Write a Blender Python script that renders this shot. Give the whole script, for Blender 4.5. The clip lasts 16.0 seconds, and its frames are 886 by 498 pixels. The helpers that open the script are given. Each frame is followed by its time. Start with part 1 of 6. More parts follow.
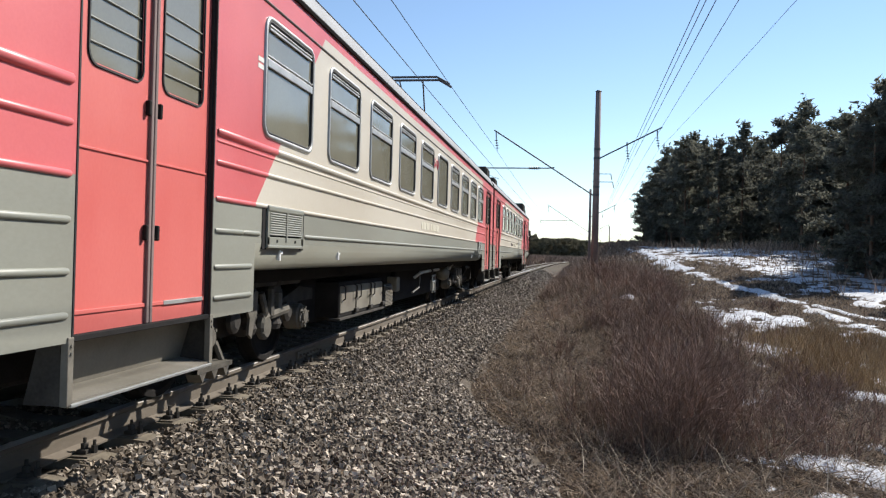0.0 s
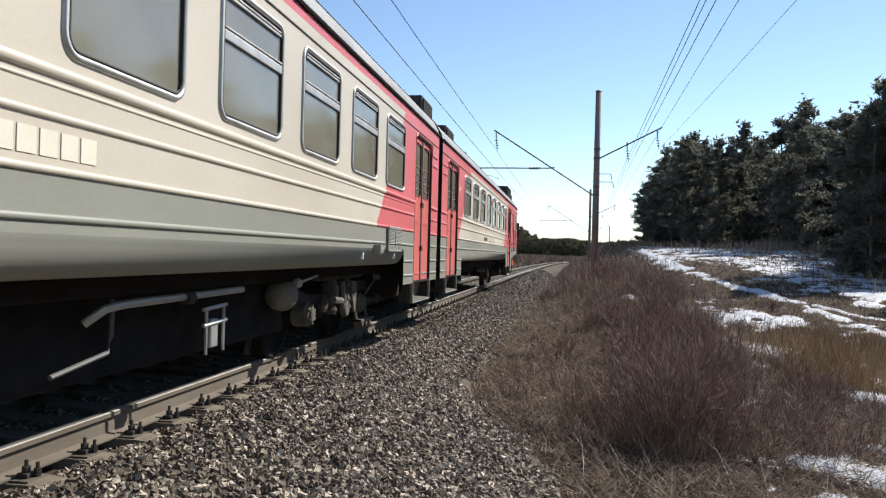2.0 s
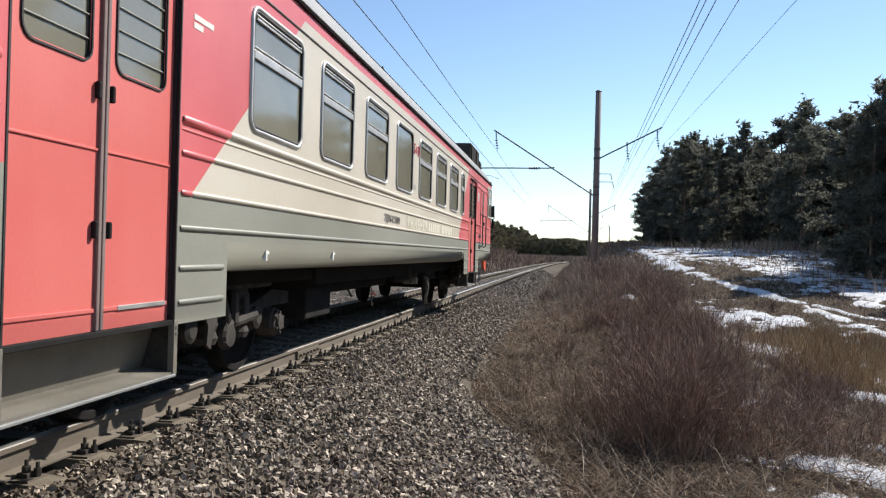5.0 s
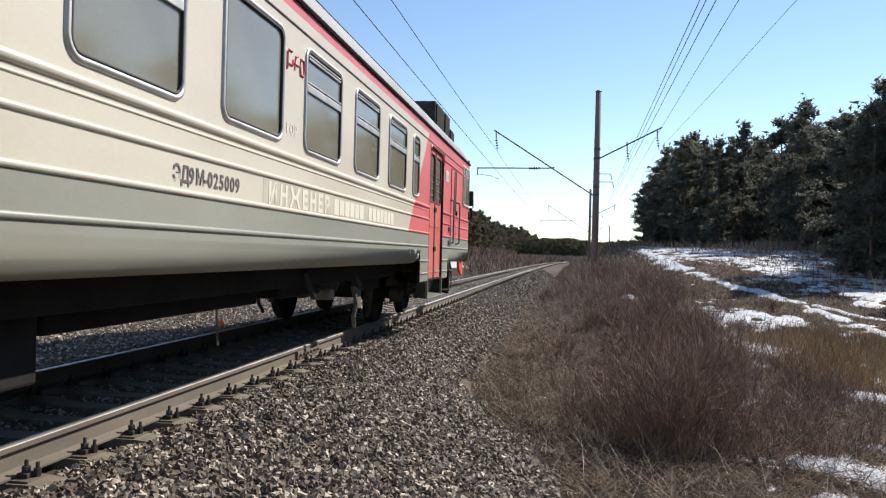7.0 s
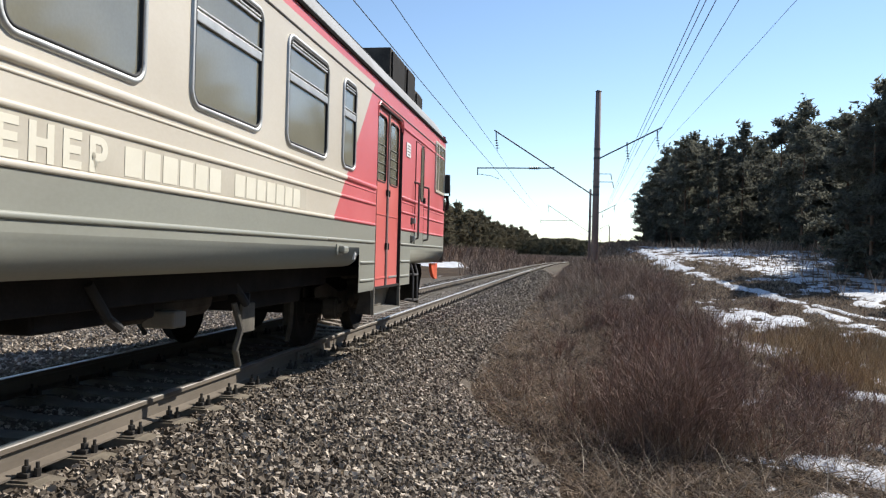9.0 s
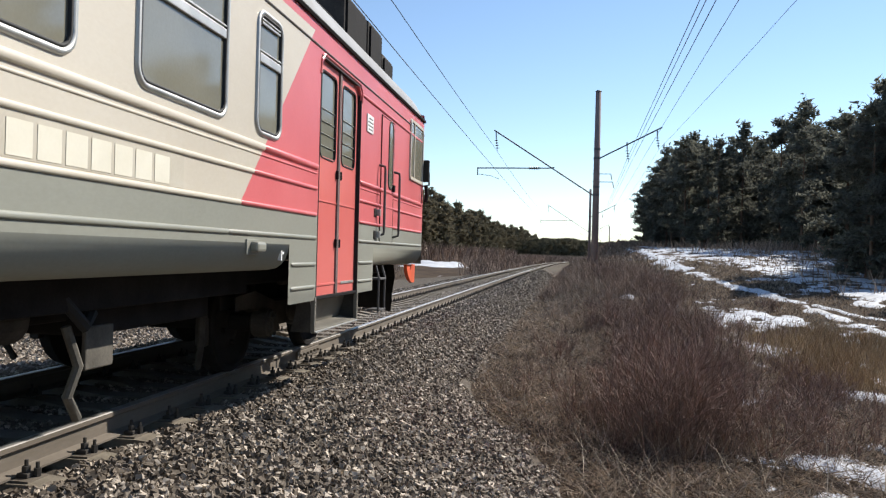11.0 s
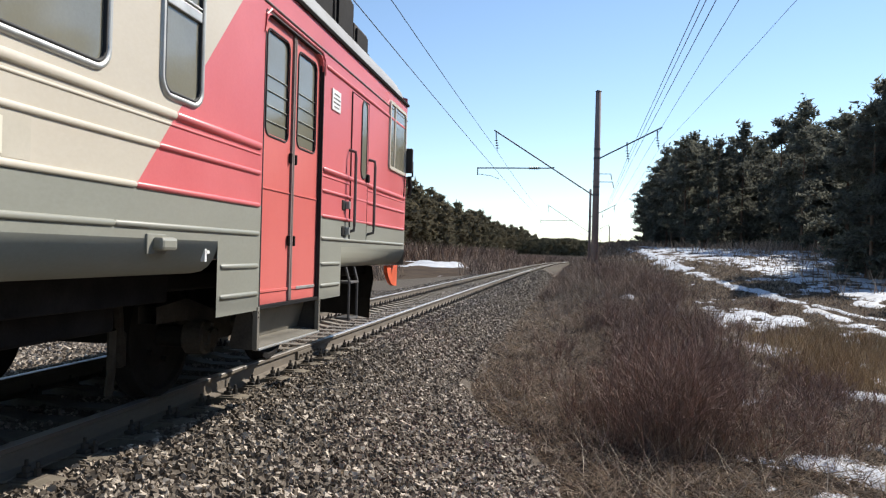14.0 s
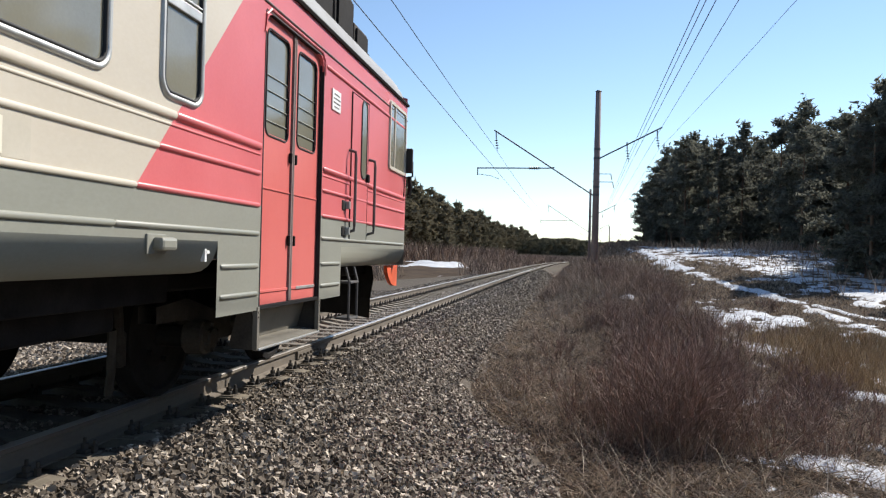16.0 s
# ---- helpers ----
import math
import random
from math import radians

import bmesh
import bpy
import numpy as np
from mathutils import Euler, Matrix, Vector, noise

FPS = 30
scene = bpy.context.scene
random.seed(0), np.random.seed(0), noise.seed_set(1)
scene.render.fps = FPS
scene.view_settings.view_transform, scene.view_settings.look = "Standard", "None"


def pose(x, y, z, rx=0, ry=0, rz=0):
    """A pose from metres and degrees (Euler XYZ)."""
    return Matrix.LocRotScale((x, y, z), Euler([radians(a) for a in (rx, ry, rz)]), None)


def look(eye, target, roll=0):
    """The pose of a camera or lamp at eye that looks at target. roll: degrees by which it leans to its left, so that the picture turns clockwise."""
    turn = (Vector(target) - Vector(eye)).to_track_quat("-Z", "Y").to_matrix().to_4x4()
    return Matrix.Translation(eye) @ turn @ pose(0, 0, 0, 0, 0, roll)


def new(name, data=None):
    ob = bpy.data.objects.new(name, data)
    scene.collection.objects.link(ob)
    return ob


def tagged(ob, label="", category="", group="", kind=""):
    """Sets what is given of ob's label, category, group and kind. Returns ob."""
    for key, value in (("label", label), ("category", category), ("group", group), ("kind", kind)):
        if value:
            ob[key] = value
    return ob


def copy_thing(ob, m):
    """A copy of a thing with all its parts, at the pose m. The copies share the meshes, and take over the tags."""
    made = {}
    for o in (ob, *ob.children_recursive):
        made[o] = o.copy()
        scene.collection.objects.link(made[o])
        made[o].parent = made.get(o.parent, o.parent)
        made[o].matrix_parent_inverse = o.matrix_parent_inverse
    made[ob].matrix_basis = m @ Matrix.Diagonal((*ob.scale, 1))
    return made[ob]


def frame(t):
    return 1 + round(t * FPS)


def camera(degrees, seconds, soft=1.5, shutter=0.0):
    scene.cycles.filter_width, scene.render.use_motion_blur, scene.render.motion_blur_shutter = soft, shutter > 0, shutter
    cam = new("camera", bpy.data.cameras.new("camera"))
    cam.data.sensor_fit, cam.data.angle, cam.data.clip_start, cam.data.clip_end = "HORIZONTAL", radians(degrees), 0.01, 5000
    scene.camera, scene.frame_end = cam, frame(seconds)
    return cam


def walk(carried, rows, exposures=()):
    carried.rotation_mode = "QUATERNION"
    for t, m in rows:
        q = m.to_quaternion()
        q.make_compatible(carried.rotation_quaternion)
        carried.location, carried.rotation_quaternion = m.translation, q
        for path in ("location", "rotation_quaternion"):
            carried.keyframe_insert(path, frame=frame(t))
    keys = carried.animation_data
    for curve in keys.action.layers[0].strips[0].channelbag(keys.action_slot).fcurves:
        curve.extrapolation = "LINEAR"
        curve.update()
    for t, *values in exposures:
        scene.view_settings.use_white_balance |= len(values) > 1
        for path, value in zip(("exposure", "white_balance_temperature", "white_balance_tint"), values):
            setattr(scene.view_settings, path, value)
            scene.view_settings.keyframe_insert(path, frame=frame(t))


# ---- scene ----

# ---------------------------------------------------------------- camera
cam = camera(59.0, 16.0, soft=1.25)
EYE = Vector((0.0, 0.0, 1.17))
YAW, PITCH, ROLL = radians(8.79), radians(0.32), 1.49
AIM = EYE + Vector((-math.sin(YAW) * math.cos(PITCH), math.cos(YAW) * math.cos(PITCH), math.sin(PITCH))) * 10
walk(cam, [(0.0, look(EYE, AIM, ROLL)), (16.0, look(EYE, AIM, ROLL))], exposures=[(0.0, 0.785), (16.0, 0.785)])

# ---------------------------------------------------------------- world and sun
SUN = Vector((0.85, 0.90, 1.0)).normalized()
world = bpy.data.worlds.new("world")
scene.world = world
world.use_nodes = True
wn, wl = world.node_tree.nodes, world.node_tree.links
sky = wn.new("ShaderNodeTexSky")
sky.sky_type, sky.sun_disc = "NISHITA", False
sky.sun_elevation = math.asin(SUN.z)
sky.sun_rotation = math.atan2(SUN.x, SUN.y)
sky.air_density, sky.dust_density, sky.ozone_density = 0.95, 0.0, 2.1
wl.new(sky.outputs[0], wn["Background"].inputs[0])
wn["Background"].inputs[1].default_value = 0.097
sun = new("sun", bpy.data.lights.new("sun", "SUN"))
sun.data.energy, sun.data.angle, sun.data.color = 4.2, radians(0.53), (1.0, 0.95, 0.87)
sun.matrix_world = look(SUN * 60, (0, 0, 0))


# ---------------------------------------------------------------- materials
def mat(name, a, b=None, scale=6.0, rough=0.6, metal=0.0, bump=0.0, bscale=40.0, fine=60.0, dirt=None, dirt_amount=0.0, stretch=(1, 1, 1),
        spec=0.5, island=0.0, object_random=0.0, trans=0.0, ior=1.45):
    """Two tones mixed by coarse and fine noise, a stain colour, roughness variation and a fine relief."""
    m = bpy.data.materials.new(name)
    m.use_nodes = True
    n, l = m.node_tree.nodes, m.node_tree.links
    p = n["Principled BSDF"]
    b = b or a
    tc = n.new("ShaderNodeTexCoord")
    mp = n.new("ShaderNodeMapping")
    mp.inputs["Scale"].default_value = stretch
    l.new(tc.outputs["Object"], mp.inputs[0])
    n1 = n.new("ShaderNodeTexNoise")
    n1.inputs["Scale"].default_value, n1.inputs["Detail"].default_value = scale, 5.0
    l.new(mp.outputs[0], n1.inputs["Vector"])
    n2 = n.new("ShaderNodeTexNoise")
    n2.inputs["Scale"].default_value, n2.inputs["Detail"].default_value = fine, 3.0
    l.new(mp.outputs[0], n2.inputs["Vector"])
    add = n.new("ShaderNodeMath")
    add.operation = "MULTIPLY_ADD"
    l.new(n2.outputs["Fac"], add.inputs[0])
    add.inputs[1].default_value = 0.35
    l.new(n1.outputs["Fac"], add.inputs[2])
    ramp = n.new("ShaderNodeMapRange")
    ramp.inputs[1].default_value, ramp.inputs[2].default_value = 0.45, 0.9
    last = add.outputs[0]
    for amount, node, out in ((island, "ShaderNodeNewGeometry", "Random Per Island"), (object_random, "ShaderNodeObjectInfo", "Random")):
        if amount:
            g = n.new(node)
            q = n.new("ShaderNodeMath")
            q.operation = "MULTIPLY_ADD"
            l.new(g.outputs[out], q.inputs[0])
            q.inputs[1].default_value = amount
            l.new(last, q.inputs[2])
            sub = n.new("ShaderNodeMath")
            sub.operation = "SUBTRACT"
            l.new(q.outputs[0], sub.inputs[0])
            sub.inputs[1].default_value = amount / 2
            last = sub.outputs[0]
    l.new(last, ramp.inputs[0])
    mix = n.new("ShaderNodeMix")
    mix.data_type = "RGBA"
    mix.inputs[6].default_value, mix.inputs[7].default_value = (*a, 1), (*b, 1)
    l.new(ramp.outputs[0], mix.inputs[0])
    colour = mix.outputs[2]
    if dirt:
        n3 = n.new("ShaderNodeTexNoise")
        n3.inputs["Scale"].default_value, n3.inputs["Detail"].default_value = scale * 0.6, 6.0
        l.new(mp.outputs[0], n3.inputs["Vector"])
        r3 = n.new("ShaderNodeMapRange")
        r3.inputs[1].default_value, r3.inputs[2].default_value, r3.inputs[4].default_value = 0.5, 0.72, dirt_amount
        l.new(n3.outputs["Fac"], r3.inputs[0])
        m2 = n.new("ShaderNodeMix")
        m2.data_type = "RGBA"
        m2.inputs[7].default_value = (*dirt, 1)
        l.new(colour, m2.inputs[6])
        l.new(r3.outputs[0], m2.inputs[0])
        colour = m2.outputs[2]
    l.new(colour, p.inputs["Base Color"])
    rr = n.new("ShaderNodeMapRange")
    rr.inputs[3].default_value, rr.inputs[4].default_value = max(0.02, rough - 0.08), min(1, rough + 0.1)
    l.new(n1.outputs["Fac"], rr.inputs[0])
    l.new(rr.outputs[0], p.inputs["Roughness"])
    p.inputs["Metallic"].default_value = metal
    p.inputs["Specular IOR Level"].default_value = spec
    p.inputs["Transmission Weight"].default_value = trans
    if bump:
        nb = n.new("ShaderNodeTexNoise")
        nb.inputs["Scale"].default_value, nb.inputs["Detail"].default_value = bscale, 4.0
        l.new(mp.outputs[0], nb.inputs["Vector"])
        bp = n.new("ShaderNodeBump")
        bp.inputs["Strength"].default_value, bp.inputs["Distance"].default_value = 0.6, bump
        l.new(nb.outputs["Fac"], bp.inputs["Height"])
        l.new(bp.outputs[0], p.inputs["Normal"])
    p.inputs["IOR"].default_value = ior
    return m


M = {}
M["red"] = mat("red_paint", (0.60, 0.125, 0.132), (0.67, 0.165, 0.168), 1.2, 0.36, bump=0.0008, bscale=9, dirt=(0.46, 0.09, 0.08), dirt_amount=0.35)
M["door_red"] = mat("sun_faded_door_paint", (0.62, 0.135, 0.118), (0.68, 0.18, 0.155), 1.6, 0.40, bump=0.0008, bscale=7, dirt=(0.50, 0.12, 0.085), dirt_amount=0.45, stretch=(1, 1, 0.6))
M["beige"] = mat("beige_paint", (0.52, 0.465, 0.375), (0.60, 0.55, 0.46), 1.0, 0.42, bump=0.0008, bscale=8, dirt=(0.42, 0.35, 0.26), dirt_amount=0.35, stretch=(1, 0.5, 1))
M["grey"] = mat("grey_green_paint", (0.235, 0.236, 0.197), (0.298, 0.30, 0.253), 1.0, 0.42, bump=0.0008, bscale=8, dirt=(0.22, 0.19, 0.15), dirt_amount=0.45, stretch=(1, 0.5, 1))
M["roof"] = mat("grey_roof_paint", (0.16, 0.164, 0.168), (0.25, 0.254, 0.26), 1.6, 0.6, bump=0.001, bscale=10, dirt=(0.12, 0.11, 0.10), dirt_amount=0.6)
M["black"] = mat("black_grimy_steel", (0.012, 0.011, 0.011), (0.028, 0.026, 0.025), 4, 0.85, bump=0.002, bscale=30, spec=0.15)
M["under"] = mat("dusty_underframe_steel", (0.034, 0.031, 0.028), (0.085, 0.076, 0.067), 5, 0.85, bump=0.002, bscale=40, spec=0.2)
M["box"] = mat("dusty_beige_equipment_paint", (0.15, 0.135, 0.105), (0.22, 0.20, 0.165), 3, 0.7, bump=0.001, bscale=30, dirt=(0.10, 0.08, 0.06), dirt_amount=0.7)
# Dusty castings, lightened in colour where they catch the sun.
M["dust"] = mat("dusty_sunlit_casting", (0.075, 0.068, 0.057), (0.16, 0.145, 0.12), 6, 0.8, bump=0.003, bscale=40, spec=0.25)
M["rubber"] = mat("black_rubber", (0.012, 0.012, 0.012), (0.022, 0.022, 0.022), 8, 0.7)
M["alu"] = mat("worn_aluminium", (0.40, 0.40, 0.38), (0.54, 0.54, 0.52), 5, 0.42, 0.55)
M["pane"] = mat("dusty_window_glass", (0.21, 0.20, 0.15), (0.27, 0.255, 0.195), 1.2, 0.04, trans=0.15, ior=1.75)
M["white"] = mat("white_paint", (0.72, 0.72, 0.70), (0.8, 0.8, 0.78), 6, 0.5)
M["cream"] = mat("cream_lettering_paint", (0.66, 0.62, 0.50), (0.73, 0.69, 0.57), 4, 0.5)
M["film"] = mat("weathered_beige_film", (0.45, 0.405, 0.32), (0.53, 0.485, 0.395), 3, 0.5)
M["faint"] = mat("faded_white_lettering", (0.66, 0.64, 0.58), (0.72, 0.70, 0.64), 4, 0.55)
# Lettering colour, used too for the drawn shadow line at the eaves.
M["ink"] = mat("dark_grey_lettering_and_shadow", (0.09, 0.08, 0.075), (0.12, 0.11, 0.10), 6, 0.6)
M["logo"] = mat("red_logo_film", (0.70, 0.10, 0.13), (0.75, 0.13, 0.16), 6, 0.5)
M["orange"] = mat("orange_red_plough_paint", (0.75, 0.10, 0.035), (0.82, 0.14, 0.05), 3, 0.5, dirt=(0.3, 0.08, 0.05), dirt_amount=0.4)
M["rail"] = mat("rusty_rail_steel", (0.125, 0.103, 0.08), (0.185, 0.155, 0.122), 6, 0.7, 0.2, bump=0.001, stretch=(1, 0.3, 1))
M["railtop"] = mat("polished_rail_head", (0.42, 0.39, 0.36), (0.52, 0.50, 0.47), 8, 0.42, 0.8, stretch=(1, 0.2, 1))
M["concrete"] = mat("sleeper_concrete", (0.13, 0.108, 0.08), (0.25, 0.21, 0.155), 5, 0.85, bump=0.003, bscale=50, dirt=(0.12, 0.10, 0.08), dirt_amount=0.7)
M["mast"] = mat("brown_grey_mast_concrete", (0.17, 0.125, 0.115), (0.24, 0.18, 0.165), 3, 0.85, bump=0.003, bscale=30)
M["iron"] = mat("dark_galvanised_iron", (0.09, 0.085, 0.085), (0.15, 0.145, 0.14), 5, 0.6, 0.4)
M["glassins"] = mat("dark_glazed_insulator", (0.03, 0.025, 0.025), (0.06, 0.05, 0.045), 9, 0.25)
M["stone"] = mat("crushed_ballast_stone", (0.13, 0.104, 0.079), (0.57, 0.485, 0.39), 9, 0.85, spec=0.25, bump=0.003, bscale=60, island=0.9, object_random=0.9)
M["ballast"] = mat("packed_ballast", (0.055, 0.045, 0.035), (0.16, 0.134, 0.106), 22, 0.95, spec=0.1, bump=0.03, bscale=26, fine=40)
M["soil"] = mat("damp_soil_with_dead_grass", (0.035, 0.025, 0.018), (0.085, 0.061, 0.043), 0.7, 0.95, spec=0.05, bump=0.03, bscale=9, fine=12, dirt=(0.115, 0.083, 0.055), dirt_amount=0.6)
M["snow"] = mat("old_granular_snow", (0.40, 0.41, 0.435), (0.60, 0.61, 0.635), 1.3, 0.75, bump=0.03, bscale=7, fine=20, dirt=(0.34, 0.31, 0.28), dirt_amount=0.6)
M["gold"] = mat("yellow_dry_grass", (0.20, 0.13, 0.065), (0.40, 0.28, 0.15), 2, 0.8, island=0.9)
M["straw"] = mat("dead_grass_stems", (0.06, 0.043, 0.031), (0.36, 0.28, 0.205), 2, 0.8, island=1.0)
M["twig"] = mat("brown_shrub_twigs", (0.14, 0.095, 0.07), (0.40, 0.285, 0.205), 2, 0.85, island=0.8)
M["dark_twig"] = mat("dark_brown_shrub_twigs", (0.11, 0.073, 0.056), (0.31, 0.205, 0.155), 2, 0.85, island=0.8)
M["pale_straw"] = mat("bleached_dry_stalks", (0.28, 0.22, 0.155), (0.55, 0.46, 0.34), 2, 0.8, island=0.8)
M["bark"] = mat("pine_bark", (0.07, 0.045, 0.03), (0.17, 0.11, 0.075), 3, 0.9, bump=0.02, bscale=10, stretch=(1, 1, 0.3))
M["needles"] = mat("dark_pine_needles", (0.115, 0.115, 0.095), (0.185, 0.183, 0.145), 0.8, 0.95, spec=0.05, island=0.7, object_random=0.5)
M["far_needles"] = mat("hazy_far_needles", (0.11, 0.10, 0.066), (0.18, 0.155, 0.105), 0.4, 0.95, spec=0.05, island=0.7, object_random=0.5)


def leafy(m, share):
    """Lets part of the light pass through thin needles."""
    n, l = m.node_tree.nodes, m.node_tree.links
    p, out = n["Principled BSDF"], n["Material Output"]
    tr, mx = n.new("ShaderNodeBsdfTranslucent"), n.new("ShaderNodeMixShader")
    l.new(p.inputs["Base Color"].links[0].from_socket, tr.inputs[0])
    mx.inputs[0].default_value = share
    l.new(p.outputs[0], mx.inputs[1])
    l.new(tr.outputs[0], mx.inputs[2])
    l.new(mx.outputs[0], out.inputs[0])


leafy(M["needles"], 0.5)
leafy(M["far_needles"], 0.3)
leafy(M["straw"], 0.25)


# ---------------------------------------------------------------- mesh helpers
def finish(name, bm, mats, smooth=False):
    me = bpy.data.meshes.new(name)
    bm.normal_update()
    bm.to_mesh(me)
    bm.free()
    for k in (mats if isinstance(mats, (list, tuple)) else [mats]):
        me.materials.append(M[k])
    if smooth:
        me.shade_smooth()
    return me


def part(name, bm, material, parent, label="", at=(0, 0, 0), smooth=False):
    me = bm if isinstance(bm, bpy.types.Mesh) else finish(name, bm, material, smooth)
    ob = new(name, me)
    ob.parent = parent
    ob.location = at
    if label:
        ob["label"] = label
    return ob


def thing(name, label, category, group="", kind="", data=None):
    return tagged(new(name, data), label, category, group, kind)


def box(bm, x0, x1, y0, y1, z0, z1, bevel=0.0, mi=0):
    vs = [bm.verts.new((x, y, z)) for z in (z0, z1) for y in (y0, y1) for x in (x0, x1)]
    fs = [bm.faces.new([vs[i] for i in f]) for f in ((0, 2, 3, 1), (4, 5, 7, 6), (0, 1, 5, 4), (2, 6, 7, 3), (0, 4, 6, 2), (1, 3, 7, 5))]
    for f in fs:
        f.material_index = mi
    if bevel:
        es = list({e for f in fs for e in f.edges})
        bmesh.ops.bevel(bm, geom=es, offset=bevel, segments=2, affect="EDGES", profile=0.5)
    return bm


def tube(bm, pts, r, n=8, r1=None, caps=True):
    """A round bar along a list of points."""
    pts = [Vector(p) for p in pts]
    rings = []
    for i, p in enumerate(pts):
        d = (pts[min(i + 1, len(pts) - 1)] - pts[max(i - 1, 0)]).normalized()
        a = d.cross(Vector((0, 0, 1)) if abs(d.z) < 0.95 else Vector((0, 1, 0))).normalized()
        b = d.cross(a)
        rad = r if r1 is None else r + (r1 - r) * i / (len(pts) - 1)
        rings.append([bm.verts.new(p + (a * math.cos(t) + b * math.sin(t)) * rad) for t in [2 * math.pi * k / n for k in range(n)]])
    for u, v in zip(rings, rings[1:]):
        for k in range(n):
            bm.faces.new((u[k], u[(k + 1) % n], v[(k + 1) % n], v[k]))
    if caps:
        bm.faces.new(rings[0][::-1])
        bm.faces.new(rings[-1])
    return bm


def lathe(bm, prof, n=20, axis="x", at=(0, 0, 0)):
    """A turned form: prof holds (along the axis, radius)."""
    rings = []
    for a, r in prof:
        ring = []
        for k in range(n):
            c, s = r * math.cos(2 * math.pi * k / n), r * math.sin(2 * math.pi * k / n)
            v = {"x": (a, c, s), "y": (s, a, c), "z": (c, s, a)}[axis]
            ring.append(bm.verts.new((v[0] + at[0], v[1] + at[1], v[2] + at[2])))
        rings.append(ring)
    for u, v in zip(rings, rings[1:]):
        for k in range(n):
            bm.faces.new((u[k], u[(k + 1) % n], v[(k + 1) % n], v[k]))
    bm.faces.new(rings[0][::-1])
    bm.faces.new(rings[-1])
    return bm


def rounded(w, h, r, n=5):
    """A rounded rectangle round the origin, in (y, z)."""
    out = []
    for cy, cz, a0 in ((w / 2 - r, h / 2 - r, 0), (-w / 2 + r, h / 2 - r, 90), (-w / 2 + r, -h / 2 + r, 180), (w / 2 - r, -h / 2 + r, 270)):
        for k in range(n + 1):
            a = radians(a0 + 90 * k / n)
            out.append((cy + r * math.cos(a), cz + r * math.sin(a)))
    return out


def loft(bm, loops, close=True, cap=False):
    rings = [[bm.verts.new(p) for p in lp] for lp in loops]
    n = len(rings[0])
    for u, v in zip(rings, rings[1:]):
        for k in range(n if close else n - 1):
            bm.faces.new((u[k], u[(k + 1) % n], v[(k + 1) % n], v[k]))
    if cap:
        bm.faces.new(rings[-1])
    return rings


def raw(name, verts, faces, material, smooth=False):
    me = bpy.data.meshes.new(name)
    me.from_pydata([tuple(v) for v in verts], [], [tuple(f) for f in faces])
    me.materials.append(M[material])
    if smooth:
        me.shade_smooth()
    me.update()
    return me


def big(name, V, F, material, flat=False):
    """A large triangle mesh from arrays."""
    me = bpy.data.meshes.new(name)
    V, F = np.asarray(V, np.float32).reshape(-1, 3), np.asarray(F, np.int32).reshape(-1, 3)
    me.vertices.add(len(V))
    me.vertices.foreach_set("co", V.ravel())
    me.loops.add(F.size)
    me.loops.foreach_set("vertex_index", F.ravel())
    me.polygons.add(len(F))
    me.polygons.foreach_set("loop_start", np.arange(0, F.size, 3, dtype=np.int32))
    me.polygons.foreach_set("loop_total", np.full(len(F), 3, np.int32))
    me.materials.append(M[material])
    me.update(calc_edges=True)
    if flat:
        me.shade_flat()
    return me


rng = np.random.default_rng(7)


def fbm(x, y, seed=0, octaves=4):
    """Smooth noise on arrays, about -1 to 1."""
    out, amp, fr = np.zeros_like(np.asarray(x, float)), 0.55, 1.0
    for o in range(octaves):
        X, Y = x * fr + 17.3 * (seed + o), y * fr - 9.1 * (seed + 2 * o)
        xi, yi = np.floor(X), np.floor(Y)
        fx, fy = X - xi, Y - yi
        fx, fy = fx * fx * (3 - 2 * fx), fy * fy * (3 - 2 * fy)

        def h(a, b):
            q = np.sin(a * 127.1 + b * 311.7 + seed * 74.7) * 43758.5453
            return q - np.floor(q)
        v = (h(xi, yi) * (1 - fx) + h(xi + 1, yi) * fx) * (1 - fy) + (h(xi, yi + 1) * (1 - fx) + h(xi + 1, yi + 1) * fx) * fy
        out += amp * (2 * v - 1)
        amp, fr = amp * 0.5, fr * 2.03
    return out


def smooth(a, b, v):
    t = np.clip((v - a) / (b - a), 0, 1)
    return t * t * (3 - 2 * t)


# ---------------------------------------------------------------- the line of the track
TRACK_X, R_NEAR, R_FAR, Y_BEND = -3.94, 5134.0, 700.0, 125.0


def track_x(y):
    y = np.asarray(y, float)
    return TRACK_X + y * y / (2 * R_NEAR) + np.where(y > Y_BEND, (y - Y_BEND) ** 2 / (2 * R_FAR), 0)


def toe(y):
    """Right-hand foot of the ballast."""
    return track_x(y) + 2.6 + 1.5 * (1 - smooth(5.0, 12.0, np.asarray(y, float))) - 0.6 * smooth(115, 160, np.asarray(y, float))


